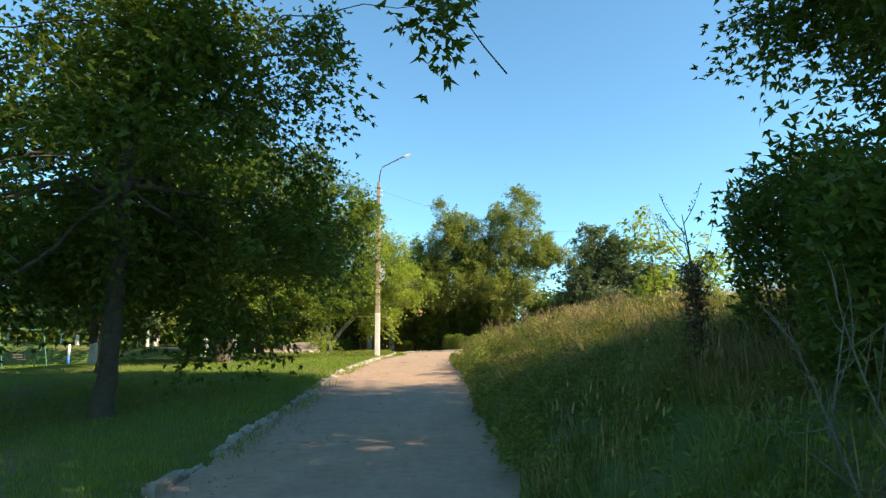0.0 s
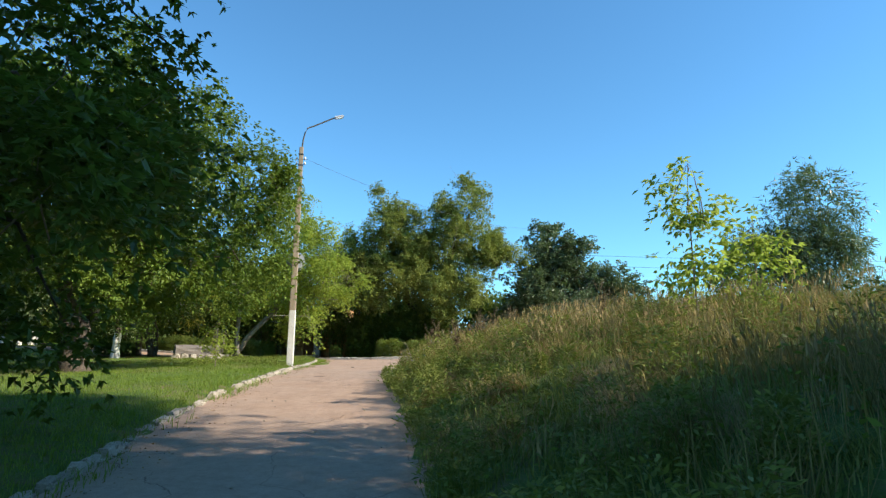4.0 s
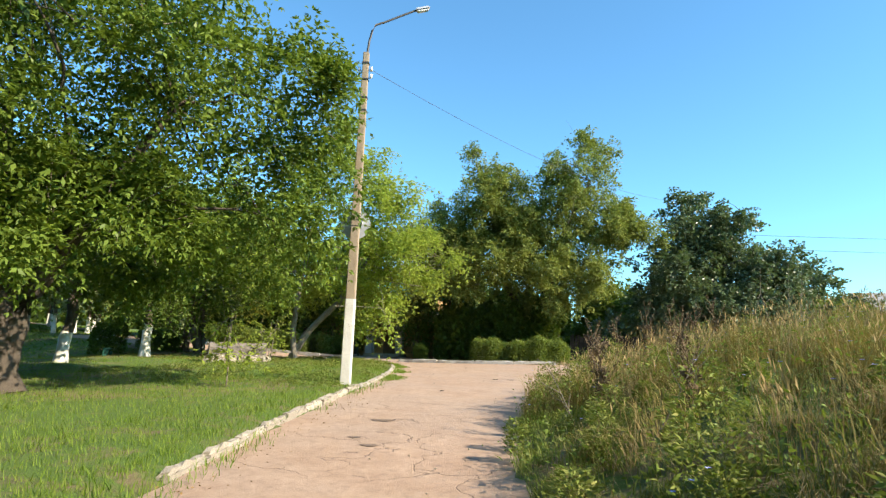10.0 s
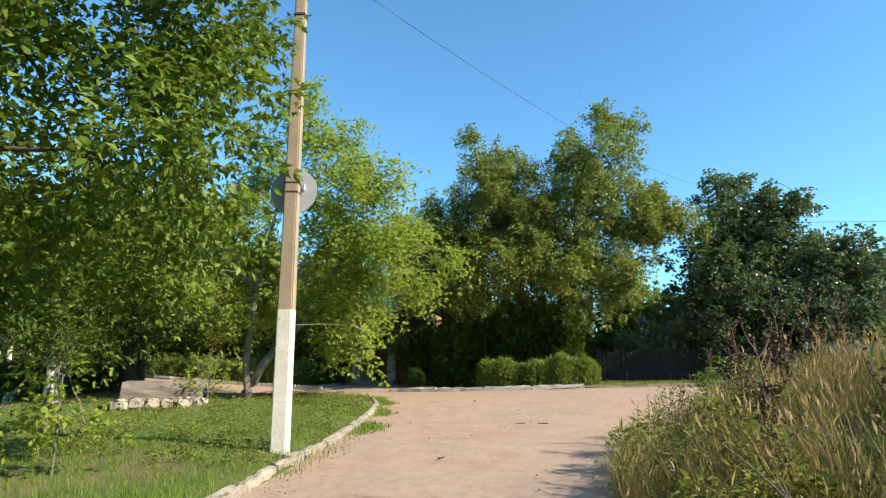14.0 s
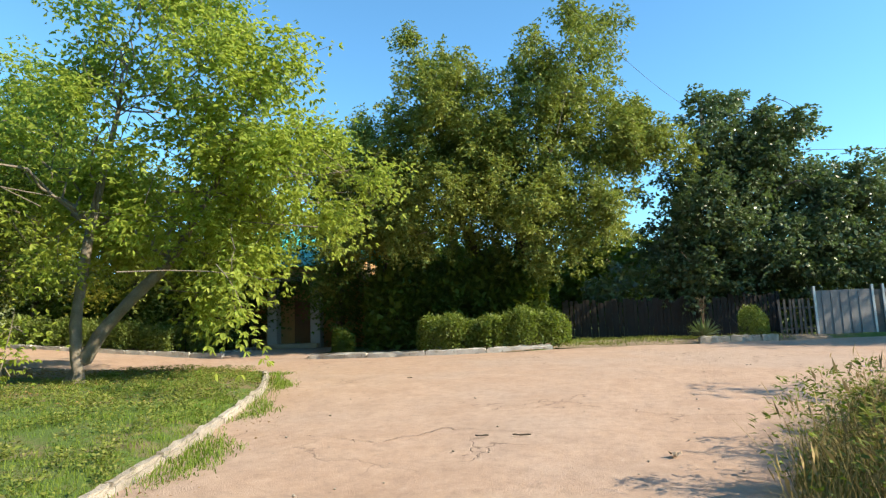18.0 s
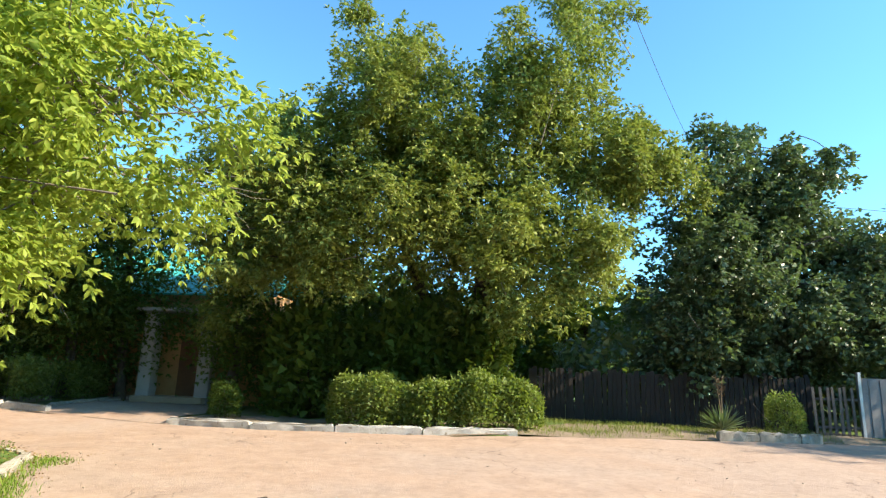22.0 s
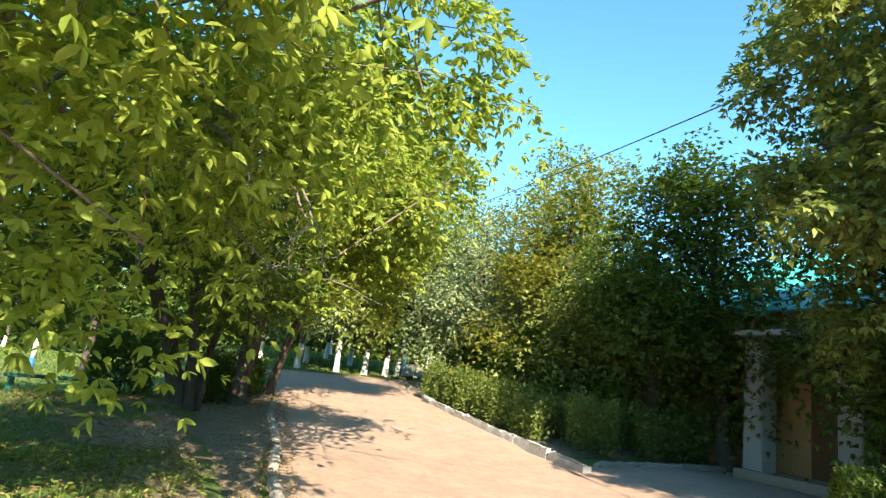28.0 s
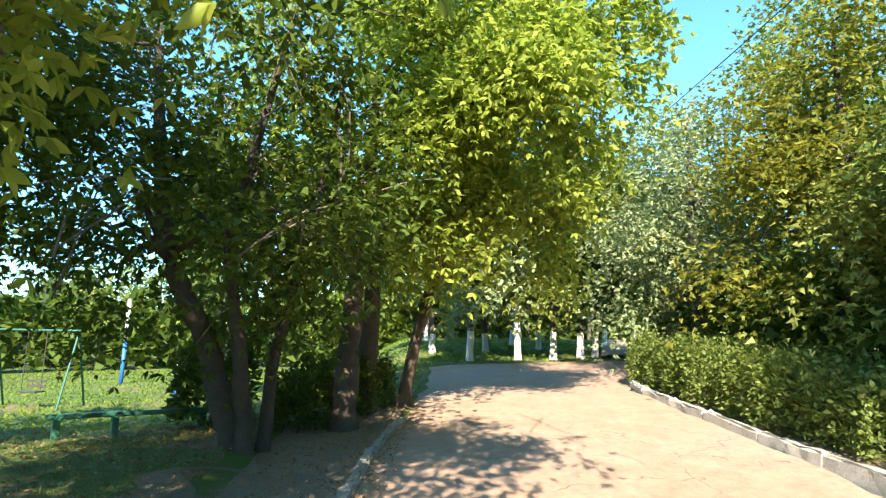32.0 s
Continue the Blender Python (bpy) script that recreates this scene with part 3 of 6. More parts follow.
def driveway():
    t, s = np.linspace(0, 1, 10), np.linspace(0, 1, 24)
    T, S = np.meshgrid(t, s)
    Y = 44.2 + S * 7.8
    X = -17.6 - 0.9 * S + T * (4.1 - 0.4 * S)
    Y = Y + (1 - S) * (1 - T) * 0.75
    Z = np.maximum(land(X, Y), street(X, Y)) + 0.02
    i, j = np.meshgrid(np.arange(23), np.arange(9), indexing="ij")
    f = np.stack([i * 10 + j, i * 10 + j + 1, (i + 1) * 10 + j + 1, (i + 1) * 10 + j], -1).reshape(-1, 4)
    tagged(fast_mesh("driveway", np.stack([X, Y, Z], -1).reshape(-1, 3), f, M_ROAD, None, True), "shaded asphalt driveway leading to the house", "driveway", kind="structure")


driveway()

def verge(name, x0, x1, wide, label):
    xs = np.arange(x0, x1 + 0.01, 0.3)
    t = np.linspace(0, 1, 8)
    S, T = np.meshgrid(xs, t, indexing="ij")
    Y = along(FAR_EDGE, S) + 0.02 + T * wide * (0.85 + 0.15 * np.sin(S * 3.1))
    Z = land(S, Y) + 0.012
    n, m = len(xs), 8
    i, j = np.meshgrid(np.arange(n - 1), np.arange(m - 1), indexing="ij")
    f = np.stack([i * m + j, (i + 1) * m + j, (i + 1) * m + j + 1, i * m + j + 1], -1).reshape(-1, 4)
    tagged(fast_mesh(name, np.stack([S, Y, Z], -1).reshape(-1, 3), f, M_SOIL, None, True), label, "verge", kind="structure")


verge("verge", -5.4, 3.6, 3.0, "bare dusty verge between the street and the fence")
verge("verge", -13.5, -5.4, 3.2, "dry shaded earth under the hedge and the maple")
verge("verge", -36.0, -18.9, 3.0, "dry earth under the long hedge")

# ---- kerbs: worn, whitewashed concrete blocks ----
rngk = np.random.default_rng(11)


def kerb_mesh(length, seed, wear=1.0):
    r = np.random.default_rng(seed)
    bm = box_bm((length, 0.135, 0.32), (0, 0, -0.02))
    bmesh.ops.subdivide_edges(bm, edges=[e for e in bm.edges if abs(e.verts[0].co.x - e.verts[1].co.x) > 0.1], cuts=5)
    bmesh.ops.bevel(bm, geom=[e for e in bm.edges if e.calc_length() > 0.0 and e.verts[0].co.z > 0 and e.verts[1].co.z > 0 and len(e.link_faces) == 2 and e.calc_face_angle(0) > 1.0], offset=0.03, segments=2, affect="EDGES")
    for v in bm.verts:
        if v.co.z > 0:
            v.co += Vector((r.normal() * 0.006, r.normal() * 0.014, r.normal() * 0.014)) * wear
    me = bpy.data.meshes.new("kerb_stone")
    bm.to_mesh(me)
    bm.free()
    me.materials.append(M_KERB)
    return me


KERB_MESHES = [kerb_mesh(1.0, 40 + k) for k in range(6)]
SMOOTH_MESHES = [kerb_mesh(1.0, 60 + k, 0.45) for k in range(6)]
WHITE_MESHES = [m.copy() for m in KERB_MESHES]
for m in WHITE_MESHES:
    m.materials[0] = M_OLDLIME


def kerb_run(name, pts, label, rise=0.06, length=1.5, broken=0.0, gaps=0.03, meshes=KERB_MESHES):
    root = tagged(new(name), label, "kerb", kind="structure")
    pts = np.array(pts, float)
    seg = np.linalg.norm(np.diff(pts, axis=0), axis=1)
    dist = np.concatenate([[0], np.cumsum(seg)])
    s = 0.0
    while s < dist[-1] - 0.4:
        ln = length * (1 + (rngk.random() * 0.6 - 0.5) * broken)
        ln = min(ln, dist[-1] - s)
        a = [np.interp(s, dist, pts[:, k]) for k in (0, 1)]
        b = [np.interp(s + ln, dist, pts[:, k]) for k in (0, 1)]
        if rngk.random() > broken * 0.12:
            ob = new("kerb_stone", meshes[rngk.integers(6)])
            ob.parent = root
            cx, cy = (a[0] + b[0]) / 2, (a[1] + b[1]) / 2
            za, zb = float(street(a[0], a[1])), float(street(b[0], b[1]))
            sink = rngk.random() * 0.09 * broken
            ob.matrix_basis = pose(cx + rngk.normal() * 0.02 * broken, cy, (za + zb) / 2 + rise - sink, rngk.normal() * 5 * broken, -math.degrees(math.atan2(zb - za, ln)) + rngk.normal() * 1.2 * broken,
                                   math.degrees(math.atan2(b[1] - a[1], b[0] - a[0])) + rngk.normal() * 1.5 * broken) @ Matrix.Diagonal(((ln - gaps), 1 + 0.2 * rngk.random() * broken, 1, 1))
        s += ln
    return root


kerb_run("kerb", [(x - 0.08, y) for y, x in KERB_LEFT if -6 < y < 17.5], "broken old kerb stones, crumbling and half sunk in grass", -0.04, 0.8, 1.0, 0.08)
kerb_run("kerb", [(x - 0.08, y) for y, x in KERB_LEFT if 16.5 < y < 29], "old whitewashed concrete kerb, chipped, sunk in the grass", -0.03, 1.05, 0.3, 0.02)
kerb_run("kerb", [(x - 0.06, y) for y, x in KERB_LEFT if y > 28], "narrow worn concrete kerb along the corner of the lawn", -0.045, 1.0, 0.06, 0.012, SMOOTH_MESHES)
kerb_run("kerb", [(-12.15, 38.2), (-12.9, 38.8), (-14.2, 39.2), (-16, 39.42), (-18.6, 39.9), (-21.5, 40.22), (-24, 40.7)], "sunken kerb curving round the lawn corner", -0.06, 0.8, 0.35, 0.02, SMOOTH_MESHES)
kerb_run("kerb", [(-13.6, 44.35), (-11.2, 43.92), (-8.7, 43.78), (-6.6, 43.78), (-5.2, 44.12)], "whitewashed concrete kerb in front of the hedge", 0.04, 2.2, 0.25, meshes=WHITE_MESHES)
kerb_run("kerb", [(-0.75, 45.05), (1.75, 45.45)], "grey concrete kerb by the yucca and the round bush", 0.08, 1.15, 0.3)
kerb_run("kerb", [(-17.2, 45.05), (-18.5, 45.27), (-20.6, 45.45), (-23.5, 45.65), (-26.8, 45.95), (-28.0, 46.5), (-29.0, 47.4)], "whitewashed kerb along the clipped hedge", 0.05, 1.6, 0.5, meshes=WHITE_MESHES)
kerb_run("kerb", [(-17.6, 45.6), (-17.9, 46.4), (-18.4, 50.5)], "pale kerb along the shaded driveway", 0.05, 1.6, 0.3)

kerb_run("kerb", [(-17.1, 45.0), (-15.4, 44.72), (-13.7, 44.42)], "sunken kerb flush with the mouth of the driveway", -0.115, 1.3, 0.4)

# ---- lamp post ----
def lamp_post(x, y):
    z = land_at(x, y)
    root = empty("street_lamp", x, y, z, "tall square concrete lamp post, foot whitewashed, leaning slightly", "street lamp")
    root.matrix_basis = pose(x, y, z - 0.1, 0.4, 0.7, 12)
    H, W = 8.6, 2.13

    def taper(z0, z1, w0, w1, cut=0.02):
        bm = box_bm((1, 1, z1 - z0), (0, 0, (z0 + z1) / 2))
        for v in bm.verts:
            w = w0 if v.co.z < (z0 + z1) / 2 else w1
            v.co.x, v.co.y = math.copysign(w / 2, v.co.x), math.copysign(w * 0.46, v.co.y)
        bmesh.ops.bevel(bm, geom=[e for e in bm.edges if abs(e.verts[0].co.z - e.verts[1].co.z) > 0.5], offset=cut, segments=2, affect="EDGES")
        return bm
    part("shaft", taper(W, H, 0.226, 0.15), M_CONC, root, "bare weathered concrete shaft")
    part("limewashed_foot", taper(-0.3, W, 0.242, 0.23), M_LIME, root, "whitewashed lower shaft")
    for zz in (7.0, 7.35, 7.85, 8.3):
        part("clamp_band", box_bm((0.19, 0.18, 0.05), (0, 0, zz), 0.01), M_DARKSTEEL, root)
    for zz in (3.95, 4.1):
        part("sign_strap", box_bm((0.222, 0.205, 0.02), (0, 0, zz), 0.004), M_DARKSTEEL, root)
    for zz, sx in ((7.9, 0.16), (8.1, 0.16), (8.1, -0.16), (7.9, -0.16)):
        ins = part("insulator", cyl_bm(0.035, 0.03, 0.11, 10, pose(sx, 0, zz + 0.05)), M_WHITE, root, "white porcelain insulator")
        part("hook", box_bm((0.12, 0.02, 0.02), (sx * 0.6, 0, zz), 0.004), M_DARKSTEEL, ins)
    arm_pts = bezier((0.0, 0, 7.9), (0.0, 0.0, 9.5), (0.3, 0.09, 9.5), 6).tolist() + bezier((0.4, 0.12, 9.55), (0.8, 0.23, 9.8), (1.2, 0.35, 10.05), 5).tolist()
    v, f = tube(arm_pts, [0.03] * len(arm_pts), 8)
    fast_mesh("bracket_arm", v, f, M_DARKSTEEL, root, True)
    head = part("luminaire", box_bm((0.42, 0.17, 0.1), (0, 0, 0), 0.035, pose(1.38, 0.4, 10.12, 0, -20, 16)), M_STEEL, root, "flat grey lamp head")
    part("lens", box_bm((0.3, 0.13, 0.03), (0, 0, -0.055), 0.01, pose(1.38, 0.4, 10.12, 0, -20, 16)), M_GLASS, head)
    # round sign seen from behind
    sign = part("road_sign", cyl_bm(0.37, 0.37, 0.012, 40, pose(-0.02, 0.14, 4.02, 90, 0, 0)), M_SIGN, root, "round road sign, grey bare back")
    bm = bmesh.new()
    bmesh.ops.create_circle(bm, cap_ends=True, segments=3, radius=0.075)
    bm.transform(pose(0.16, 0.126, 4.07, 90, 0, 90))
    part("sticker", bm, M_WHITE, sign)
    return root


POLE = (-9.2, 27.27)
lamp_post(*POLE)


# ---- trees ----
def g(x, y):
    return land_at(x, y)


def column(x, y, r, tops, lean=(0, 0)):
    """A trunk from the ground at (x, y), through points (dx, dy, h, r)."""
    z = g(x, y)
    return [(x, y, z, r)] + [(x + a, y + b, z + h, q) for a, b, h, q in tops]


def tree_shade_left():
    x, y = -7.7, 8.7
    z = g(x, y)
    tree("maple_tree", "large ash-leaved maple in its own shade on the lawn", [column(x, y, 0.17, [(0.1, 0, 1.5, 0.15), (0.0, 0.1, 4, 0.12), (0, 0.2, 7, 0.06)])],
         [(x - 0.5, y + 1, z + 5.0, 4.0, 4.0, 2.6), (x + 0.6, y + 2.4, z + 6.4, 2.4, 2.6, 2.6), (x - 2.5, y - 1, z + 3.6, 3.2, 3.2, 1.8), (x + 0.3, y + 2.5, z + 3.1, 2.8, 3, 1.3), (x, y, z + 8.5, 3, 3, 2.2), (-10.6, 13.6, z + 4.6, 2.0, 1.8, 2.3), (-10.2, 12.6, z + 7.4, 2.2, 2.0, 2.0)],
         1380, 81, M_LEAF_SHADE, 1, core=3, shape=0, leaf=(0.13, 0.066), sprigs=[(-1.35, 6.3, 5.6, 0.06, 2), (-1.05, 6.3, 5.5, 0.05, 1), (-1.6, 6.4, 5.8, 0.08, 2)], extra=[((-4.5, 7.8, 6.8), (-1.4, 6.4, 5.85), 0.014), ((-1.8, 6.5, 5.95), (-1.0, 6.3, 5.6), 0.008)], limbs=24, twigs=90)


def tree_shade_right():
    x, y = 6.9, 8.8
    z = g(x, y)
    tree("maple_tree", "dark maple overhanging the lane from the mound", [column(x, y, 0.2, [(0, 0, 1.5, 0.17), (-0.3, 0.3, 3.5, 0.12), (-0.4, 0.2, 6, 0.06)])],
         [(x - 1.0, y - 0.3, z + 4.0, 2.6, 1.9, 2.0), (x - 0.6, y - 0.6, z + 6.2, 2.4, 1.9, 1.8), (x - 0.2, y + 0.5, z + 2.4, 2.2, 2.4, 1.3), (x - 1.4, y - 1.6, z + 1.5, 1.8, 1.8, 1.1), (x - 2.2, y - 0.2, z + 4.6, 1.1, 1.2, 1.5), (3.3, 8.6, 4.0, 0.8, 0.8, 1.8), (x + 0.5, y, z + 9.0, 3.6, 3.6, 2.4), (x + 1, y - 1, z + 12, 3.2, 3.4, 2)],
         1700, 72, M_LEAF_SHADE, 2, leaf=(0.12, 0.055), core=4, shape=0, limbs=18, twigs=60)


def tree_lawn():
    x, y = -14.4, 22.9
    z = g(x, y)
    tree("maple_tree", "old spreading maple with a dark thick trunk on the lawn", [column(x, y, 0.38, [(-0.3, 0.0, 1.6, 0.33), (-0.9, 0.1, 3.4, 0.22), (-1.3, 0.3, 6, 0.1)]), column(x + 0.02, y, 0.2, [(0.0, 0.1, 1.5, 0.22), (1.2, 0.4, 3.6, 0.15), (2.4, 1.0, 6.0, 0.07)])],
         [(x - 0.5, y, z + 6.5, 4.5, 4.5, 3.2), (x + 3.2, y + 1.4, z + 5.2, 3.0, 3.2, 2.6), (x + 2.5, y + 1.0, z + 7.8, 2.8, 2.6, 1.8), (x + 1.6, y - 0.6, z + 3.4, 2.6, 2.6, 1.3), (x + 5.0, y + 2.2, z + 6.2, 1.5, 1.5, 0.9), (x - 3.5, y - 1.5, z + 5, 3, 3, 2.2), (x, y, z + 9.4, 3.2, 3.2, 1.6), (x + 2.2, y + 3.0, z + 3.2, 2.8, 2.4, 1.2), (x - 1.5, y + 2.5, z + 3.0, 2.6, 2.2, 1.1)],
         2300, 54, M_LEAF_MID, 3, leaf=(0.125, 0.056), core=6, shape=1, boughs=16, reach=0.32, jitter=0.08, tall=0.5, tight=0.10, flat=0.5, limbs=30, twigs=120, white=0.0,
         extra=[((x + 0.6, y - 1.2, z + 3.4), (x + 0.2, y - 2.6, z + 2.6), 0.02), ((x - 0.4, y - 1, z + 3.0), (x - 1.6, y - 2.8, z + 2.6), 0.02), ((x + 0.5, y - 1, z + 3.2), (x + 1.2, y - 2.7, z + 3.9), 0.02)])


def tree_corner():
    x, y = -14.6, 35.8
    z = g(x, y)
    q = x - 0.9
    tree("maple_tree", "bright sunlit maple with leaning trunks reaching over the lane", [column(q, y + 0.2, 0.15, [(0.7, 0.2, 1.2, 0.125), (2.0, 0.5, 2.6, 0.10), (3.2, 0.4, 4.4, 0.06)]), column(q + 0.3, y + 0.1, 0.12, [(-0.2, 0.1, 1.2, 0.12), (-0.1, 0.3, 3.4, 0.1), (0.5, 0.3, 6, 0.05)])],
         [(x + 0.2, y + 0.7, z + 5.0, 3.1, 2.4, 2.3), (x + 2.2, y + 0.6, z + 3.9, 2.2, 2.4, 1.6), (x + 2.6, y + 1.2, z + 2.5, 1.9, 1.7, 1.0), (x + 1.0, y + 0.6, z + 7.4, 2.4, 2.4, 1.7), (x + 3.8, y + 1.0, z + 4.6, 1.5, 1.4, 1.1), (x + 2.6, y + 0.2, z + 6.2, 1.8, 1.8, 1.3), (x + 0.3, y + 0.5, z + 9.0, 1.6, 1.6, 1.2), (x - 2.4, y + 0.9, z + 5.4, 2.0, 1.8, 1.6), (x + 0.6, y - 0.2, z + 3.3, 2, 1.5, 0.9), (x - 1.8, y + 2.4, z + 4.0, 1.8, 1.5, 1.1), (-13.4, 38.6, 6.8, 1.7, 1.7, 1.2), (x + 3.6, y + 0.2, z + 3.4, 1.2, 1.2, 0.9), (-16.0, 38.0, 6.6, 1.5, 1.3, 1.1), (-14.6, 39.6, 7.6, 1.6, 1.5, 1.0)],
         1650, 45, M_LEAF_NEAR, 4, shape=2, leaf=(0.125, 0.05), limbs=26, twigs=150, bark=M_BARK_PALE, reach=0.42, droop=0.65, jitter=0.12, core=0.35, boughs=17, tall=0.65, tight=0.09, flat=0.7,
         sprigs=[(-12.4, 36.9, 5.4, 0.3, 9), (-12.5, 37.1, 4.9, 0.3, 8), (-12.9, 36.8, 4.3, 0.3, 5), (-13.0, 37.5, 5.9, 0.35, 9), (-12.9, 38.0, 5.4, 0.3, 8), (-13.4, 38.8, 6.4, 0.35, 9), (-13.8, 39.3, 6.2, 0.35, 9), (-13.8, 38.3, 4.4, 0.2, 3), (-13.0, 37.3, 4.2, 0.3, 6), (-12.8, 36.7, 3.9, 0.3, 6), (-13.3, 37.6, 3.6, 0.22, 4), (-12.4, 36.3, 4.4, 0.3, 6), (-12.2, 35.9, 3.7, 0.25, 4), (-13.6, 38.8, 5.4, 0.32, 8), (-15.2, 40.7, 7.2, 0.4, 10), (-14.7, 40.1, 6.2, 0.35, 8), (-13.4, 37.3, 4.7, 0.3, 5), (-13.2, 39.0, 5.0, 0.1, 1), (-10.8, 34.2, 4.3, 0.16, 3), (-10.6, 34.0, 3.85, 0.13, 3), (-10.5, 33.9, 3.4, 0.1, 2)],
         extra=[((-11.6, 35.6, 5.4), (-10.55, 33.9, 3.5), 0.010), ((-14.6, 38.0, 6.8), (-11.2, 40.0, 6.68), 0.035), ((-12.2, 39.3, 6.78), (-10.6, 40.3, 7.0), 0.014), ((-12.0, 39.4, 6.75), (-11.25, 39.3, 5.9), 0.014), ((-11.6, 39.8, 6.7), (-11.0, 40.5, 6.5), 0.010), ((-11.3, 40.0, 6.68), (-10.4, 40.9, 6.9), 0.010), ((-11.9, 39.5, 6.72), (-11.4, 39.9, 6.25), 0.008), ((-11.2, 40.0, 6.66), (-10.8, 40.2, 6.3), 0.008),
                ((-13.4, 37.9, 5.4), (-12.6, 38.2, 4.86), 0.022), ((-12.62, 38.2, 4.86), (-12.1, 38.2, 4.5), 0.010), ((-13.2, 38.6, 5.0), (-12.6, 38.7, 4.57), 0.016), ((-12.6, 38.7, 4.57), (-12.22, 38.45, 4.25), 0.012), ((-12.9, 38.65, 4.9), (-12.36, 38.85, 4.16), 0.011), ((-12.6, 38.5, 6.7), (-11.2, 39.1, 6.5), 0.02), ((-11.4, 39.0, 6.5), (-10.0, 40.3, 6.58), 0.011), ((-10.7, 39.7, 6.45), (-10.2, 40.0, 5.95), 0.007), ((-11.2, 39.1, 6.5), (-10.5, 39.8, 6.2), 0.007), ((-13.8, 38.75, 4.42), (-14.3, 39.9, 4.3), 0.012)])


def tree_big():
    x, y = -6.6, 47.2
    z = g(x, y)
    tree("maple_tree", "huge ash-leaved maple behind the hedge, sunlit tips", [column(x, y + 2.0, 0.4, [(0.1, 0, 2, 0.34), (0.4, -0.6, 4.5, 0.26), (1.6, -1.6, 7.5, 0.16), (3.0, -2.2, 10, 0.06)]), column(x - 0.5, y + 2.2, 0.25, [(-0.5, 0, 2.5, 0.2), (-1.6, -1.6, 5, 0.13), (-2.6, -2.6, 9, 0.05)])],
         [(-10.3, 46.2, 9.2, 1.6, 1.5, 1.6), (-7.6, 46.0, 9.0, 1.6, 1.4, 1.4), (-5.0, 46.0, 8.7, 1.4, 1.4, 1.3), (-13.3, 46.6, 9.2, 1.1, 1.2, 1.7), (-13.3, 46.9, 6.8, 1.2, 1.2, 1.5), (-9.5, 46.4, 13.0, 0.75, 0.9, 1.6), (-8.7, 46.2, 10.9, 2.1, 2.0, 1.7), (-12.1, 46.2, 10.5, 1.3, 1.5, 1.4), (-11.8, 46.0, 8.2, 1.8, 1.8, 1.8), (-11.4, 46.3, 6.6, 1.6, 1.5, 1.1), (-8.7, 45.6, 7.4, 2.2, 1.7, 1.5), (-5.4, 45.6, 7.0, 2.0, 1.6, 1.3), (-6.2, 46.6, 9.7, 2.0, 2.1, 1.8), (-3.2, 46.8, 13.2, 1.6, 1.8, 1.8), (-5.4, 46.8, 13.3, 1.3, 1.4, 1.2), (-2.4, 46.8, 10.6, 1.2, 1.5, 1.2), (-0.6, 47.2, 9.9, 1.0, 1.0, 0.7), (-1.7, 47.0, 9.9, 0.9, 1.0, 0.7), (-3.8, 46.0, 7.8, 1.4, 1.5, 1.3), (-7.3, 46.5, 12.1, 1.4, 1.4, 1.3), (-2.9, 46.4, 9.1, 1.2, 1.3, 1.1), (-7.0, 48.6, 8.4, 3.4, 1.6, 3.2), (-4.9, 46.0, 11.3, 1.5, 1.5, 1.6)],
         4500, 54, M_LEAF_OLIVE, 5, core=5, boughs=24, leaf=(0.13, 0.058), limbs=30, twigs=100, shell=0.8, ragged=0.32, reach=0.22, jitter=0.06, droop=0.3, tall=1.35, tight=0.095, flat=0.6)


def tree_walnut():
    x, y = 2.5, 50.0
    z = g(x, y)
    tree("pear_tree", "dense dark green pear tree leaning over the fence", [column(x, y, 0.22, [(0, 0, 2, 0.18), (-0.2, 0, 5, 0.12), (-0.3, 0, 8.6, 0.04)])],
         [(x - 0.3, y, z + 4.4, 3.4, 3.0, 2.4), (x - 0.2, y, z + 7.4, 2.0, 2.2, 2.0), (x + 2.6, y + 0.2, z + 5.4, 1.9, 2.2, 2.0), (x - 0.1, y, z + 9.3, 0.8, 0.9, 0.8), (x + 1.4, y, z + 7.6, 1.4, 1.5, 1.3), (x + 0.5, y - 0.8, z + 2.8, 2.8, 2.2, 1.2), (x - 2.6, y - 1.8, z + 2.2, 1.3, 1.2, 0.7), (x + 2.5, y - 1.8, z + 3.2, 2.0, 1.5, 1.2), (x + 4.6, y, z + 4.3, 1.8, 1.8, 2.0), (x - 1.6, y - 0.4, z + 5.6, 1.5, 1.6, 1.7), (x - 1.9, y - 1.0, z + 3.4, 1.5, 1.4, 1.2)],
         2300, 45, M_LEAF_BLUE, 6, leaf=(0.15, 0.095), limbs=20, twigs=40, droop=0.3, reach=0.22, jitter=0.08, boughs=11, tight=0.085, tall=1.1, shell=0.62, core=5, category="tree", flat=0.8)


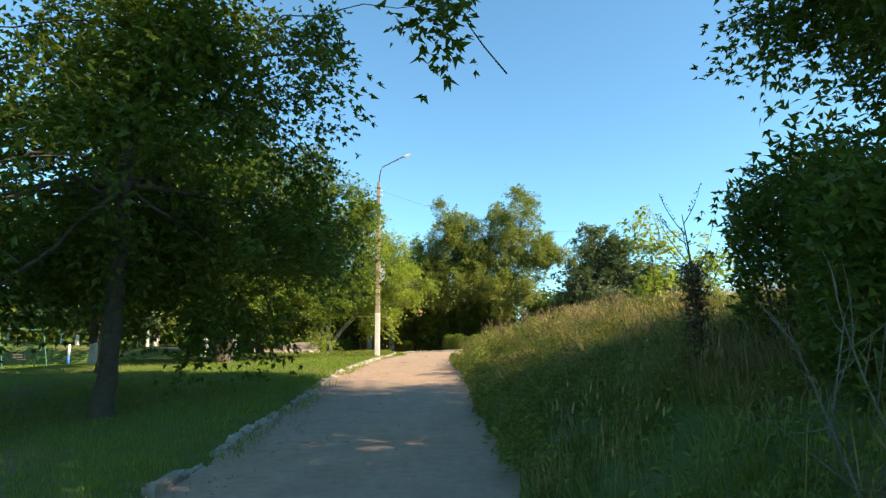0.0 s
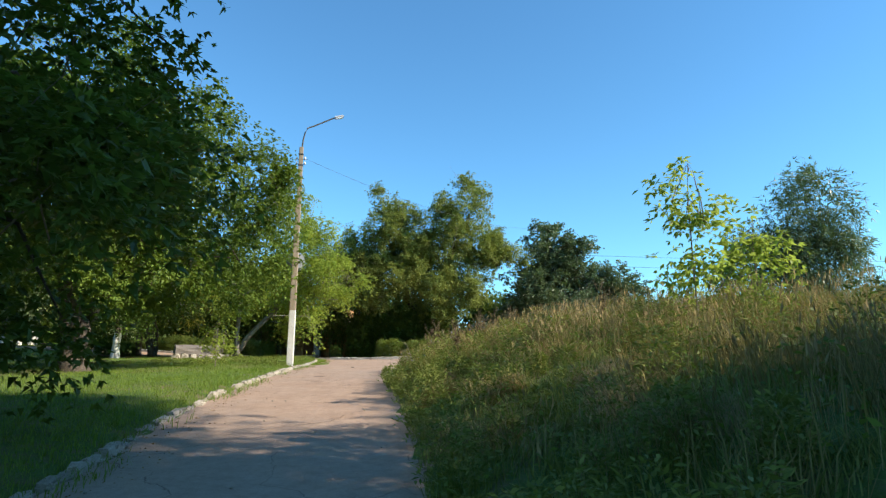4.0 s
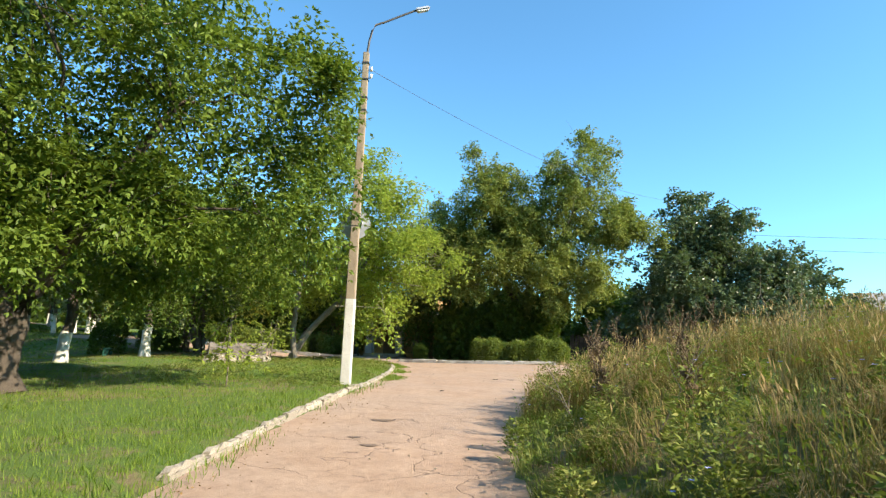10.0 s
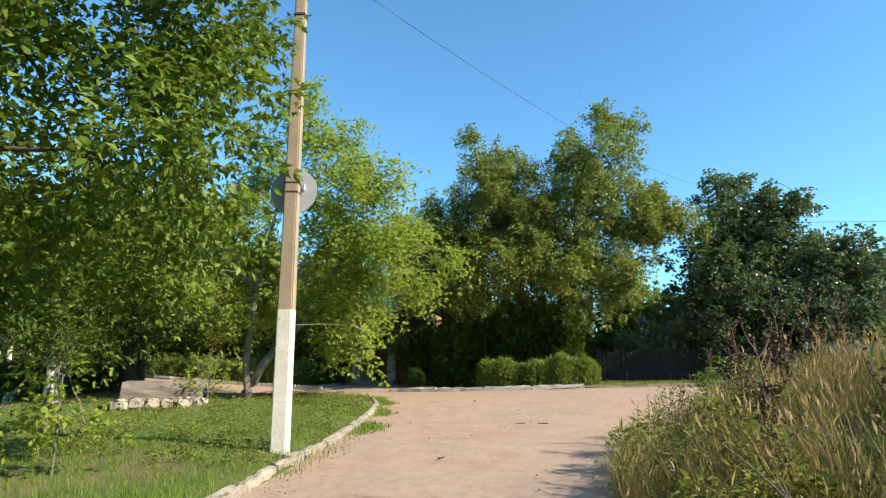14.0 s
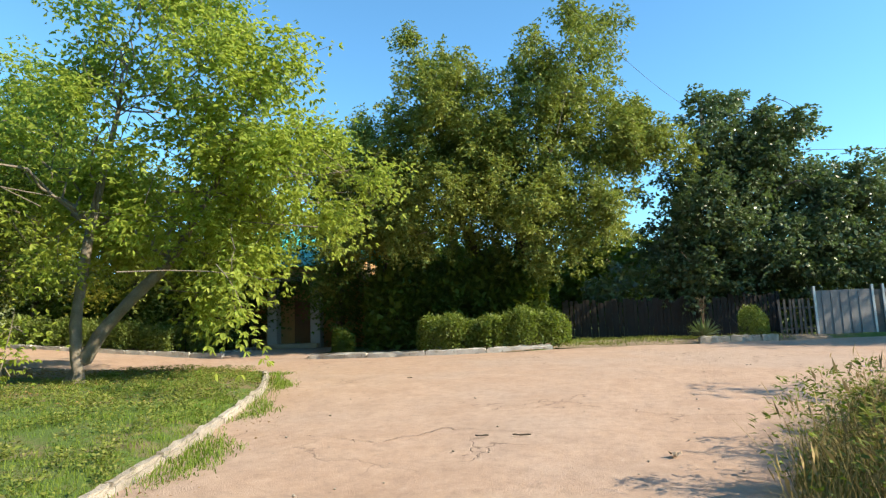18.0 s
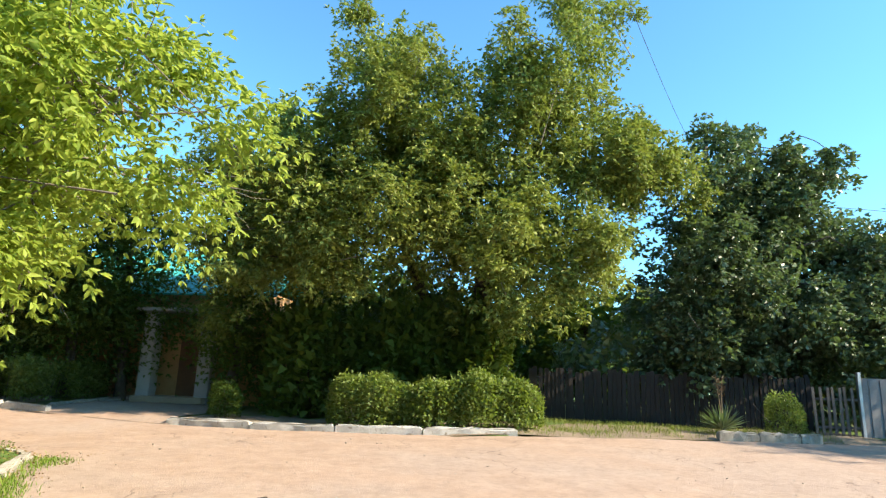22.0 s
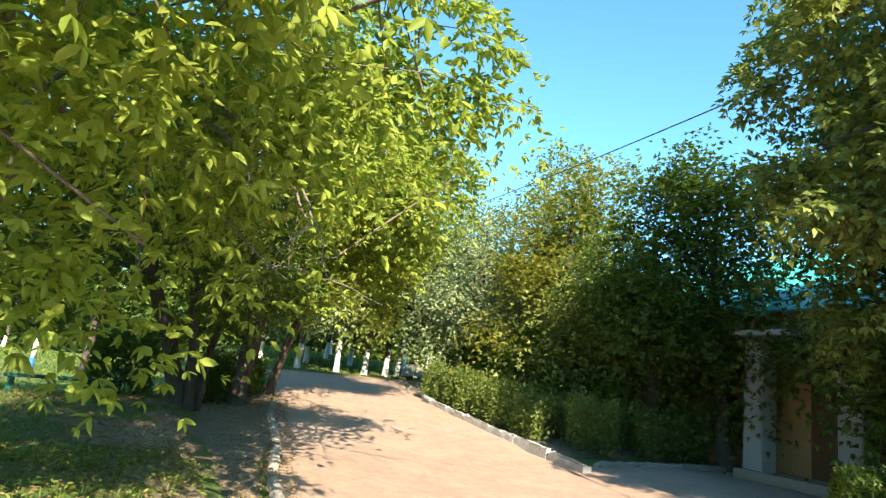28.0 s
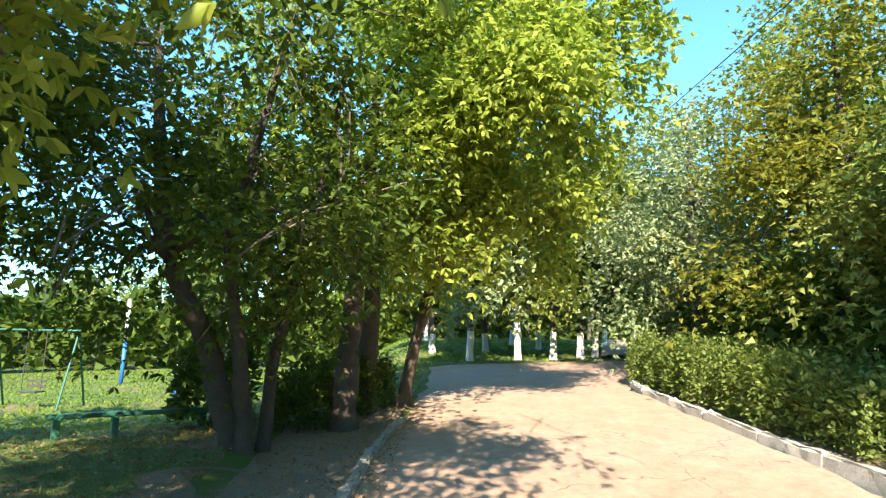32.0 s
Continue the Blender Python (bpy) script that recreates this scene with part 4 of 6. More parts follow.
def park_tree(x, y, h, r, seed, mat, n=340, white=0.0, low=0.28, trunk=0.18, leaf=(0.24, 0.13), per=36, label="tall park tree with a shaded trunk", bark=None, name="park_tree"):
    z = g(x, y)
    rr = np.random.default_rng(seed)
    a, b = rr.normal() * 0.3, rr.normal() * 0.3
    blobs = [(x + a, y + b, z + h * (low + (1 - low) * 0.5), r, r, h * (1 - low) * 0.45)]
    for k in range(5):
        q = rr.random() * 6.28
        blobs.append((x + math.cos(q) * r * 0.55, y + math.sin(q) * r * 0.55, z + h * (low + 0.1 + (0.85 - low) * rr.random()), r * 0.6, r * 0.6, h * 0.14))
    return tree(name, label, [column(x, y, trunk, [(a * 0.3, b * 0.3, h * 0.25, trunk * 0.85), (a, b, h * 0.6, trunk * 0.5), (a, b, h * 0.9, trunk * 0.2)])],
                blobs, n, per, mat, seed, leaf=leaf, limbs=7, twigs=0, white=white, reach=0.6, jitter=0.25, shape=0, bark=bark, group="park trees")


tree_shade_left()
tree_shade_right()
tree_lawn()
tree_corner()
tree_big()
tree_walnut()
# the two trees on the lawn edge where the lane turns
x, y = -21.6, 38.5
tree("maple_tree", "dark multi-stemmed maple in shade at the lawn edge", [column(x, y, 0.19, [(-0.1, -0.45, 1.2, 0.16), (0.1, -1.1, 2.6, 0.12), (0, -1.5, 5.5, 0.05)]), column(x + 0.1, y + 0.12, 0.12, [(0.1, -0.15, 1.3, 0.10), (-0.1, -0.45, 2.8, 0.08), (0.2, 0.3, 6, 0.04)]), column(x - 0.2, y + 0.25, 0.09, [(-0.1, 0.1, 1.4, 0.08), (-0.2, 0.5, 3.2, 0.06), (0.2, 0.9, 5.5, 0.03)])],
     [(x, y - 0.3, g(x, y) + 5.0, 3.4, 3.0, 2.4), (x + 2.2, y + 0.6, g(x, y) + 4.4, 2.2, 2.0, 1.6), (x + 0.5, y, g(x, y) + 7.2, 2.8, 2.8, 1.6), (x - 2, y - 2, g(x, y) + 4.2, 2.4, 2.4, 1.5), (x + 2.0, y - 1.2, g(x, y) + 2.9, 1.6, 1.5, 0.9), (x - 1.5, y - 1.5, g(x, y) + 2.4, 1.5, 1.5, 0.8), (x - 1.0, y + 1.0, g(x, y) + 3.2, 2.2, 1.8, 1.0), (x + 1.0, y + 0.4, g(x, y) + 2.9, 1.8, 1.6, 0.9)],
     640, 54, M_LEAF_SHADE, 21, leaf=(0.13, 0.06), limbs=20, twigs=110, core=1.6)
x, y = -24.6, 40.0
tree("maple_tree", "three-stemmed maple leaning over the street", [column(x, y, 0.2, [(-0.05, 0.0, 1.4, 0.17), (0, 0.2, 4, 0.1), (0.3, 0.4, 7, 0.04)]), column(x + 1.3, y - 0.25, 0.2, [(0, 0, 1.6, 0.17), (0.1, 0.2, 4, 0.1), (0.3, 0.3, 6, 0.04)]), column(x - 0.5, y + 0.7, 0.13, [(0.1, 0.3, 1.6, 0.11), (0.4, 0.9, 3.6, 0.08), (0.8, 1.4, 6, 0.03)])],
     [(x, y + 0.2, g(x, y) + 6.0, 3.2, 2.8, 2.6), (x + 1.2, y + 2.0, g(x, y) + 6.8, 2.4, 2.0, 1.9), (x, y, g(x, y) + 3.8, 2.4, 1.8, 1.0), (x + 2.2, y + 2.6, 8.6, 1.5, 1.3, 1.6), (x + 0.6, y + 2.9, 6.8, 1.4, 1.2, 1.1), (x + 1.0, y + 1.2, 10.8, 2.3, 2.0, 1.4)],
     1500, 54, M_LEAF_NEAR, 22, leaf=(0.14, 0.066), limbs=18, twigs=80, core=1.0)
# park behind the lawn and along the street
for k, (x, y, h, r, mat, wh) in enumerate([
        (-21.5, 23.5, 7, 3.2, M_LEAF_SHADE, 1.1), (-26, 13, 9, 4.0, M_LEAF_SHADE, 1.1), (-19.5, 29.0, 7.5, 3.0, M_LEAF_SHADE, 1.1), (-21.0, 34.3, 6.4, 2.1, M_LEAF_SHADE, 1.5), (-32.5, 35.6, 9, 3.2, M_LEAF_SHADE, 0.0), 
        (-15.2, 17.0, 10, 3.6, M_LEAF_SHADE, 0.0), (-24, 9, 10, 4.5, M_LEAF_SHADE, 0), (-17, 2, 10, 4.5, M_LEAF_SHADE, 0), (-36, 10, 11, 5, M_LEAF_SHADE, 0), (-64, 27, 12, 5, M_LEAF_SHADE, 1.1),
        (-36.6, 46.9, 8, 2.6, M_LEAF_OLIVE, 1.3), (-36.1, 45.4, 9, 2.8, M_LEAF_SHADE, 2.7), (-37.5, 48.3, 9, 2.8, M_LEAF_SHADE, 1.2), (-38.0, 49.1, 8, 2.4, M_LEAF_SHADE, 1.2), (-35.7, 43.5, 8, 2.6, M_LEAF_SILVER, 1.3), (-41, 45.0, 9, 3.0, M_LEAF_SHADE, 1.0), (-43, 48.0, 9, 3.0, M_LEAF_SHADE, 1.0), (-47, 47.5, 10, 4, M_LEAF_SHADE, 1.2), (-52, 43, 11, 4.5, M_LEAF_OLIVE, 1.2), (-46, 52.5, 9, 4.0, M_LEAF_OLIVE, 1.2), (-50, 56, 10, 4.5, M_LEAF_NEAR, 1.2), (-40.5, 42.5, 8, 2.6, M_LEAF_SILVER, 1.0), (-56, 50, 12, 5, M_LEAF_SHADE, 1.2), (-60, 38, 12, 5, M_LEAF_NEAR, 0)]):
    park_tree(x, y, h, r, 100 + k, mat, white=wh * 0.85, bark=M_BARK, trunk=0.13 if x < -30 else 0.18, **({"leaf": (0.12, 0.06), "per": 81} if x == -21.0 else {}))
# tall trees added out of view to shade the start of the lane and lawn
for k, (x, y, h, r) in enumerate([(9.3, 1.6, 17, 4.6), (13.5, 5.0, 19, 4.6), (9.3, -3.6, 17, 4.6), (7.0, -9.0, 14, 4), (11.5, 9.6, 17, 3.0)]):
    park_tree(x, y, h, r, 150 + k, M_LEAF_SHADE, n=(1150, 760, 900, 420, 420)[k], low=(0.14, 0.14, 0.14, 0.14, 0.7)[k], label="tall dark maple added out of view to shade the foot of the lane")
# trees behind the clipped hedge
for k, (x, y, h, r, mat, lab) in enumerate([
        (-28.6, 48.6, 8.0, 2.6, M_LEAF_SILVER, "grey-green silvery shrub tree by the hedge"), (-23.8, 48.8, 7.6, 1.9, M_LEAF_YELLOW, "yellowing maple behind the hedge"), (-21.6, 48.9, 4.9, 1.6, M_LEAF_OLIVE, "olive green maple by the shaded driveway"),
        (-30.5, 51, 8.5, 3, M_LEAF_OLIVE, "olive green tree behind the hedge"), (-34.5, 52, 8, 3, M_LEAF_SHADE, "dark tree behind the hedge"), (-13.9, 48.4, 8.4, 2.0, M_LEAF_SHADE, "dark slender tree at the driveway"), (-12.6, 50.4, 8.2, 2.4, M_LEAF_SHADE, "dark tree shading the driveway"), (-19.6, 48.9, 6.0, 1.5, M_LEAF_SHADE, "dark tree at the driveway"), (-18.4, 49.9, 7.0, 1.5, M_LEAF_SHADE, "dark tree beside the driveway"), (-25.8, 51.4, 9.4, 1.9, M_LEAF_OLIVE, "tall olive green tree with a pointed top")]):
    park_tree(x, y, h, r, 200 + k, mat, n=380, low=0.1, label=lab, leaf=(0.13, 0.066), per=63)
for k, (x, y, h, r) in enumerate([(6.5, 55, 5.2, 2.6), (10.5, 54, 4.6, 2.4), (14.5, 52, 3.6, 2.2), (21, 57, 4.0, 2.6)]):
    park_tree(x, y, h, r, 280 + k, M_LEAF_BLUE if k % 2 else M_LEAF_OLIVE, n=240, low=0.08, leaf=(0.16, 0.1), per=36, label="garden fruit tree beyond the gate")
# far trees to close the view
for k, (x, y, h, r) in enumerate([(-2, 56, 5.5, 3), (24, 66, 6, 5), (36, 70, 7, 6), (-12, 58, 9, 4), (50, 64, 8, 6), (30, 46, 6, 4), (44, 40, 7, 5), (38, 20, 6, 5), (-70, 60, 13, 7), (-76, 40, 13, 7), (-70, 20, 13, 7), (-58, 4, 13, 7), (-44, -6, 12, 6)]):
    park_tree(x, y, h, r, 300 + k, M_LEAF_OLIVE if k % 3 else M_LEAF_SHADE, n=260, low=0.06, leaf=(0.3, 0.18), per=27, label="distant tree closing the view")


# ---- hedges ----
def hedge(name, path, half, height, n, seed, mat, label, leaf=(0.055, 0.032)):
    rng = np.random.default_rng(seed)
    pts = np.array(path, float)
    dist = np.concatenate([[0], np.cumsum(np.linalg.norm(np.diff(pts, axis=0), axis=1))])
    root = empty(name, *pts[0], g(*pts[0]), label, "hedge")
    off = np.array([pts[0][0], pts[0][1], g(*pts[0])])
    s = rng.random(n) * dist[-1]
    cx, cy = np.interp(s, dist, pts[:, 0]), np.interp(s, dist, pts[:, 1])
    k = np.clip(np.searchsorted(dist, s) - 1, 0, len(pts) - 2)
    t = unit(np.concatenate([pts[k + 1] - pts[k], np.zeros((n, 1))], 1))
    nrm = np.stack([-t[:, 1], t[:, 0], np.zeros(n)], 1)
    ang = rng.random(n) * np.pi
    depth = 1 - 0.35 * rng.random(n) ** 2
    lump = 1 + 0.10 * np.sin(s * 2.3 + seed) + 0.08 * np.sin(s * 5.7) + rng.normal(size=n) * 0.05
    ends = np.minimum(1, np.sqrt(np.clip(np.minimum(s, dist[-1] - s) / max(0.35, 0.85 * half), 0.05, 1)))
    ca, sa = np.cos(ang), np.sin(ang)
    ca, sa = np.sign(ca) * np.abs(ca) ** 0.5, sa ** 0.5
    p = np.stack([cx, cy, land(cx, cy)], 1) + nrm * (ca * half * depth * lump * ends)[:, None]
    p[:, 2] += 0.05 + (sa * depth * lump) * (height - 0.05) * np.where(rng.random(n) < 0.3, rng.random(n), 1) * (0.7 + 0.3 * ends)
    ax = nrm * ca[:, None] * 0.7 + np.array([0, 0, 0.5]) * sa[:, None] + rng.normal(size=(n, 3)) * 0.6
    sc = 0.6 + 0.8 * rng.random(n)
    v, f = (leaf_tris if name == "thicket" else leaf_quads)(p, ax, leaf[0] * sc, leaf[1] * sc, rng)
    fast_mesh("foliage", v - off, f, mat, root)
    st = []
    for q in np.arange(0.15, dist[-1] - 0.1, 0.22):
        a = np.array([np.interp(q, dist, pts[:, 0]), np.interp(q, dist, pts[:, 1]), 0]) + rng.normal(size=3) * 0.08
        a[2] = g(a[0], a[1]) - 0.05
        b = a + np.array([rng.normal() * 0.2, rng.normal() * 0.2, height * 0.85])
        st.append(tube(bezier(a, (a + b) / 2 + rng.normal(size=3) * 0.06, b, 4) - off, [0.015, 0.012, 0.009, 0.005], 4))
    v, f = joined(st)
    tagged(fast_mesh("stem_mass", v, f, M_BARK, root), kind="stuff")
    return root


hedge("hedge", [(-9.85, 44.78), (-7.2, 44.58), (-4.75, 44.88)], 0.64, 1.08, 26000, 31, M_LEAF_HEDGE, "clipped privet hedge, sunlit, behind the white kerb", (0.085, 0.05))
hedge("hedge", [(-19.5, 50.0), (-19.1, 47.3), (-19.7, 46.4), (-22.5, 46.55), (-25.5, 46.75), (-27.9, 47.1), (-28.8, 48.4)], 0.78, 1.05, 44000, 32, M_LEAF_HEDGE, "long low clipped hedge beside the street", (0.085, 0.05))
hedge("bush", [(0.8, 46.0), (1.7, 46.1)], 0.5, 0.95, 4200, 33, M_LEAF_HEDGE, "small round bright green bush at the fence")
hedge("bush", [(-13.2, 45.7), (-12.4, 45.6)], 0.55, 0.9, 5200, 34, M_LEAF_SHADE, "dark shaded round bush at the driveway corner")
hedge("bush", [(-23.2, 38.9), (-24.6, 39.4), (-26, 40.2)], 0.7, 0.95, 9000, 35, M_LEAF_SHADE, "low shaded shoots at the foot of the trees", (0.09, 0.045))


# ---- grasses ----
def blades(name, x, y, h, w, bend, material, label, seed, category="grass", tip=0.0, plain=False, lean=None):
    """Bent grass blades of two segments, one object of stuff."""
    rng = np.random.default_rng(seed)
    n = len(x)
    z = land(x, y) - 0.02 + 0.015 * in_road(x, y)
    a = rng.random(n) * 2 * np.pi if lean is None else lean + rng.normal(size=n) * 0.8
    d = np.stack([np.cos(a), np.sin(a), np.zeros(n)], 1)
    s = np.stack([-np.sin(a), np.cos(a), np.zeros(n)], 1)
    p = np.stack([x, y, z], 1)
    up = np.array([0, 0, 1.0])
    m = p + up * (h * 0.55)[:, None] + d * (bend * h * 0.25)[:, None]
    t = p + up * (h * (1 - 0.25 * bend))[:, None] + d * (bend * h * 0.8)[:, None]
    W = w[:, None]
    if plain:
        v = np.stack([p - s * W * 0.6, p + s * W * 0.6, t], 1).reshape(-1, 3)
        return tagged(fast_mesh(name, v, np.arange(3 * n).reshape(n, 3), material), label, category, kind="stuff")
    v = np.stack([p - s * W * 0.5, p + s * W * 0.5, m + s * W * (0.4 + tip), t, m - s * W * (0.4 + tip)], 1).reshape(-1, 3)
    k = np.arange(n)[:, None] * 5
    f = np.concatenate([k + np.array([[0, 1, 2]]), k + np.array([[0, 2, 4]]), k + np.array([[4, 2, 3]])], 0)
    return tagged(fast_mesh(name, v, f, material), label, category, kind="stuff")


rg = np.random.default_rng(77)


def scatter(n, x0, x1, y0, y1, keep):
    x, y = x0 + rg.random(n) * (x1 - x0), y0 + rg.random(n) * (y1 - y0)
    ok = keep(x, y)
    return x[ok], y[ok]


def on_lawn(x, y):
    left = along(KERB_LEFT, y) - x
    thin = 0.75 * smooth(0.0, 0.4, np.sin(x * 1.9 + 1.3 * np.sin(y * 0.9)) * np.sin(y * 1.4 + x * 0.6)) * (0.35 + 0.65 * smooth(26, 31, y))
    thin = np.maximum(thin, 0.85 * smooth(35.6, 37.6, y + 0.8 * np.sin(x * 1.7)) * smooth(-13.2, -14.6, x))
    return (left > 0.02) & (y < along(NEAR_EDGE, x) - 0.05) & (rg.random(len(x)) < (np.exp(-left / 7) + 0.08) * (1 - thin))


def on_mound(x, y):
    d = x - along(EDGE_RIGHT, np.minimum(y, 35))
    return (d > -0.15) & (y < along(NEAR_EDGE, x)) & (rg.random(len(x)) < np.exp(-np.clip(d - 3, 0, 99) / 5))


x, y = scatter(620000, -30, -2, 0, 40, on_lawn)
blades("lawn_grass", x, y, 0.05 + 0.08 * rg.random(len(x)), 0.006 + 0.006 * rg.random(len(x)), rg.random(len(x)), M_GRASS, "short green lawn with dry patches", 51, plain=True)
def tussocks(n, tufts, seed, x0, x1, y0, y1, keep, spread):
    """Blade feet gathered in tufts: places, each blade's tuft size and the way its tuft leans."""
    r = np.random.default_rng(seed)
    tx, ty = x0 + r.random(tufts) * (x1 - x0), y0 + r.random(tufts) * (y1 - y0)
    ok = keep(tx, ty)
    tx, ty = tx[ok], ty[ok]
    k = r.integers(0, len(tx), n)
    s = 0.42 + 1.15 * r.random(len(tx)) ** 1.8
    lean = r.random(len(tx)) * 6.283
    x, y = tx[k] + r.normal(size=n) * spread * s[k], ty[k] + r.normal(size=n) * spread * s[k]
    ok = (x - along(EDGE_RIGHT, np.minimum(y, 35)) > -0.12) & (y < along(NEAR_EDGE, x))
    return x[ok], y[ok], s[k][ok], lean[k][ok]


def edge_distance(x, y):
    return x - along(EDGE_RIGHT, np.minimum(y, 35)) + 2.4 * smooth(20, 26, y) + 0.9 * np.sin(x * 0.9 + y * 0.5) * np.sin(y * 0.8 - x * 0.3)


def green_part(x, y):
    return on_mound(x, y) & (rg.random(len(x)) < 1.05 - 0.75 * smooth(1.5, 3.6, edge_distance(x, y)))


def tan_part(x, y):
    return on_mound(x, y) & (rg.random(len(x)) < 0.08 + 0.92 * smooth(1.4, 3.4, edge_distance(x, y)))


x, y, s, a = tussocks(52000, 5200, 61, -6, 16, 2, 36, green_part, 0.13)
blades("meadow_grass", x, y, (0.14 + 0.22 * rg.random(len(x))) * s, 0.006 + 0.007 * rg.random(len(x)), 0.4 + 1.2 * rg.random(len(x)), M_SWARD, "coarse green grass at the foot of the mound", 52, lean=a)
x, y, s, a = tussocks(90000, 3600, 62, -6, 16, 2, 36, tan_part, 0.15)
blades("weed_grass", x, y, (0.26 + 0.34 * rg.random(len(x))) * s, 0.005 + 0.006 * rg.random(len(x)), 0.3 + 0.9 * rg.random(len(x)), M_WEED, "withered brown weeds and tall grass on the mound", 56, lean=a)
x, y, s, a = tussocks(15000, 1900, 63, -6, 16, 2, 36, tan_part, 0.2)
hh = (0.42 + 0.30 * rg.random(len(x))) * (0.6 + 0.5 * s)
blades("dry_grass", x, y, hh, 0.0028 + 0.0025 * rg.random(len(x)), 0.05 + 0.5 * rg.random(len(x)), M_STRAW, "dry straw-coloured grass stems standing on the mound", 53, lean=a)
q = rg.random(len(x)) < 0.6
lean = np.stack([np.cos(a[q]), np.sin(a[q])], 1) * 0.10 + rg.normal(size=(q.sum(), 2)) * 0.06
P = np.stack([x[q] + lean[:, 0] * hh[q], y[q] + lean[:, 1] * hh[q], land(x[q], y[q]) + hh[q] * 0.86], 1)
rs = np.random.default_rng(92)
v, f = leaf_quads(P, np.concatenate([lean * 2.5, np.ones((len(P), 1))], 1), 0.07 + 0.08 * rs.random(len(P)), 0.010 + 0.014 * rs.random(len(P)), rs)
tagged(fast_mesh("seed_heads", v, f, M_STRAW), "feathery tan seed heads above the dry grass", "grass", kind="stuff")
rt = np.random.default_rng(67)
tx, ty = scatter(9000, -24, -2.5, 1, 40, on_lawn)
k = rt.integers(0, len(tx), 36000)
s = (0.5 + rt.random(len(tx)))[k]
x, y = tx[k] + rt.normal(size=len(k)) * 0.07, ty[k] + rt.normal(size=len(k)) * 0.07
ok = on_lawn(x, y)
x, y, s = x[ok], y[ok], s[ok]
blades("lawn_tufts", x, y, (0.07 + 0.10 * rt.random(len(x))) * s, 0.006 + 0.006 * rt.random(len(x)), 0.5 + rt.random(len(x)), M_GRASS, "longer tufts standing in the lawn", 57, plain=True)
x, y = scatter(44000, -62, -26, 14, 60, lambda x, y: (y < along(NEAR_EDGE, x) - 0.1) | (x < -34.0 - 0.33 * (y - 42)))
blades("park_grass", x, y, 0.08 + 0.10 * rt.random(len(x)), 0.05 + 0.05 * rt.random(len(x)), 0.8 + rt.random(len(x)), M_GRASS, "sunlit bright green park lawn", 58, plain=True)
# withered grass bent over along the lane
x, y, s, a = tussocks(11000, 420, 64, -6, 3, 9, 32, lambda x, y: (edge_distance(x, y) > 0.1) & (x - along(EDGE_RIGHT, y) < 2.6) & (x - along(EDGE_RIGHT, y) > 0.1), 0.12)
blades("bent_grass", x, y, (0.30 + 0.30 * rg.random(len(x))) * (0.6 + 0.4 * s), 0.002 + 0.003 * rg.random(len(x)), 1.5 + 0.8 * rg.random(len(x)), M_STRAW, "pale withered grass bent over beside the lane", 60, lean=a)
# bushy weeds at the edge of the lane and over the mound
rb = np.random.default_rng(93)
bx, by = scatter(900, -6, 9, 5, 33, lambda x, y: on_mound(x, y) & (rg.random(len(x)) < 0.25 + 0.75 * (x - along(EDGE_RIGHT, np.minimum(y, 35)) < 1.3)))
bh = 0.30 + 0.55 * rb.random(len(bx)) ** 1.3
k = rb.integers(0, len(bx), 52000)
u, q = rb.random(len(k)) ** 0.8, rb.random(len(k)) * 6.283
r = bh[k] * (0.10 + 0.30 * np.sin(np.pi * np.clip(u, 0.08, 0.92))) * np.sqrt(rb.random(len(k)))
P = np.stack([bx[k] + np.cos(q) * r, by[k] + np.sin(q) * r, land(bx, by)[k] + 0.02 + bh[k] * u], 1)
v, f = leaf_quads(P, np.stack([np.cos(q), np.sin(q), 0.3 + 0.5 * rb.normal(size=len(k))], 1), 0.035 + 0.05 * rb.random(len(k)), 0.014 + 0.014 * rb.random(len(k)), rb)
tagged(fast_mesh("bushy_weeds", v, f, M_SWARD), "bushy wormwood and burdock weeds along the lane edge", "weeds", kind="stuff")
# broad-leaved weeds among the grass
x, y = scatter(15000, -6, 14, 2, 35, lambda x, y: on_mound(x, y) & (rg.random(len(x)) < 0.35 + 0.65 * (np.sin(x * 1.7 + 2) * np.sin(y * 1.3) > -0.1)))
rw = np.random.default_rng(91)
n, k = len(x), 9
h = 0.15 + 0.55 * rw.random(n) ** 1.5
q = np.repeat(np.arange(n), k)
t = rw.random(n * k)
P = np.stack([x[q] + rw.normal(size=n * k) * 0.10, y[q] + rw.normal(size=n * k) * 0.10, land(x, y)[q] + h[q] * t + 0.03], 1)
a = rw.random(n * k) * 6.283
A = np.stack([np.cos(a), np.sin(a), 0.2 + 0.5 * rw.normal(size=n * k)], 1)
L = (0.035 + 0.055 * rw.random(n * k)) * (1.3 - 0.6 * t)
v, f = leaf_quads(P, A, L, L * 0.42, rw)
tagged(fast_mesh("weeds", v, f, M_LEAF_MID), "green broad-leaved weeds growing through the dry grass", "weeds", kind="stuff")
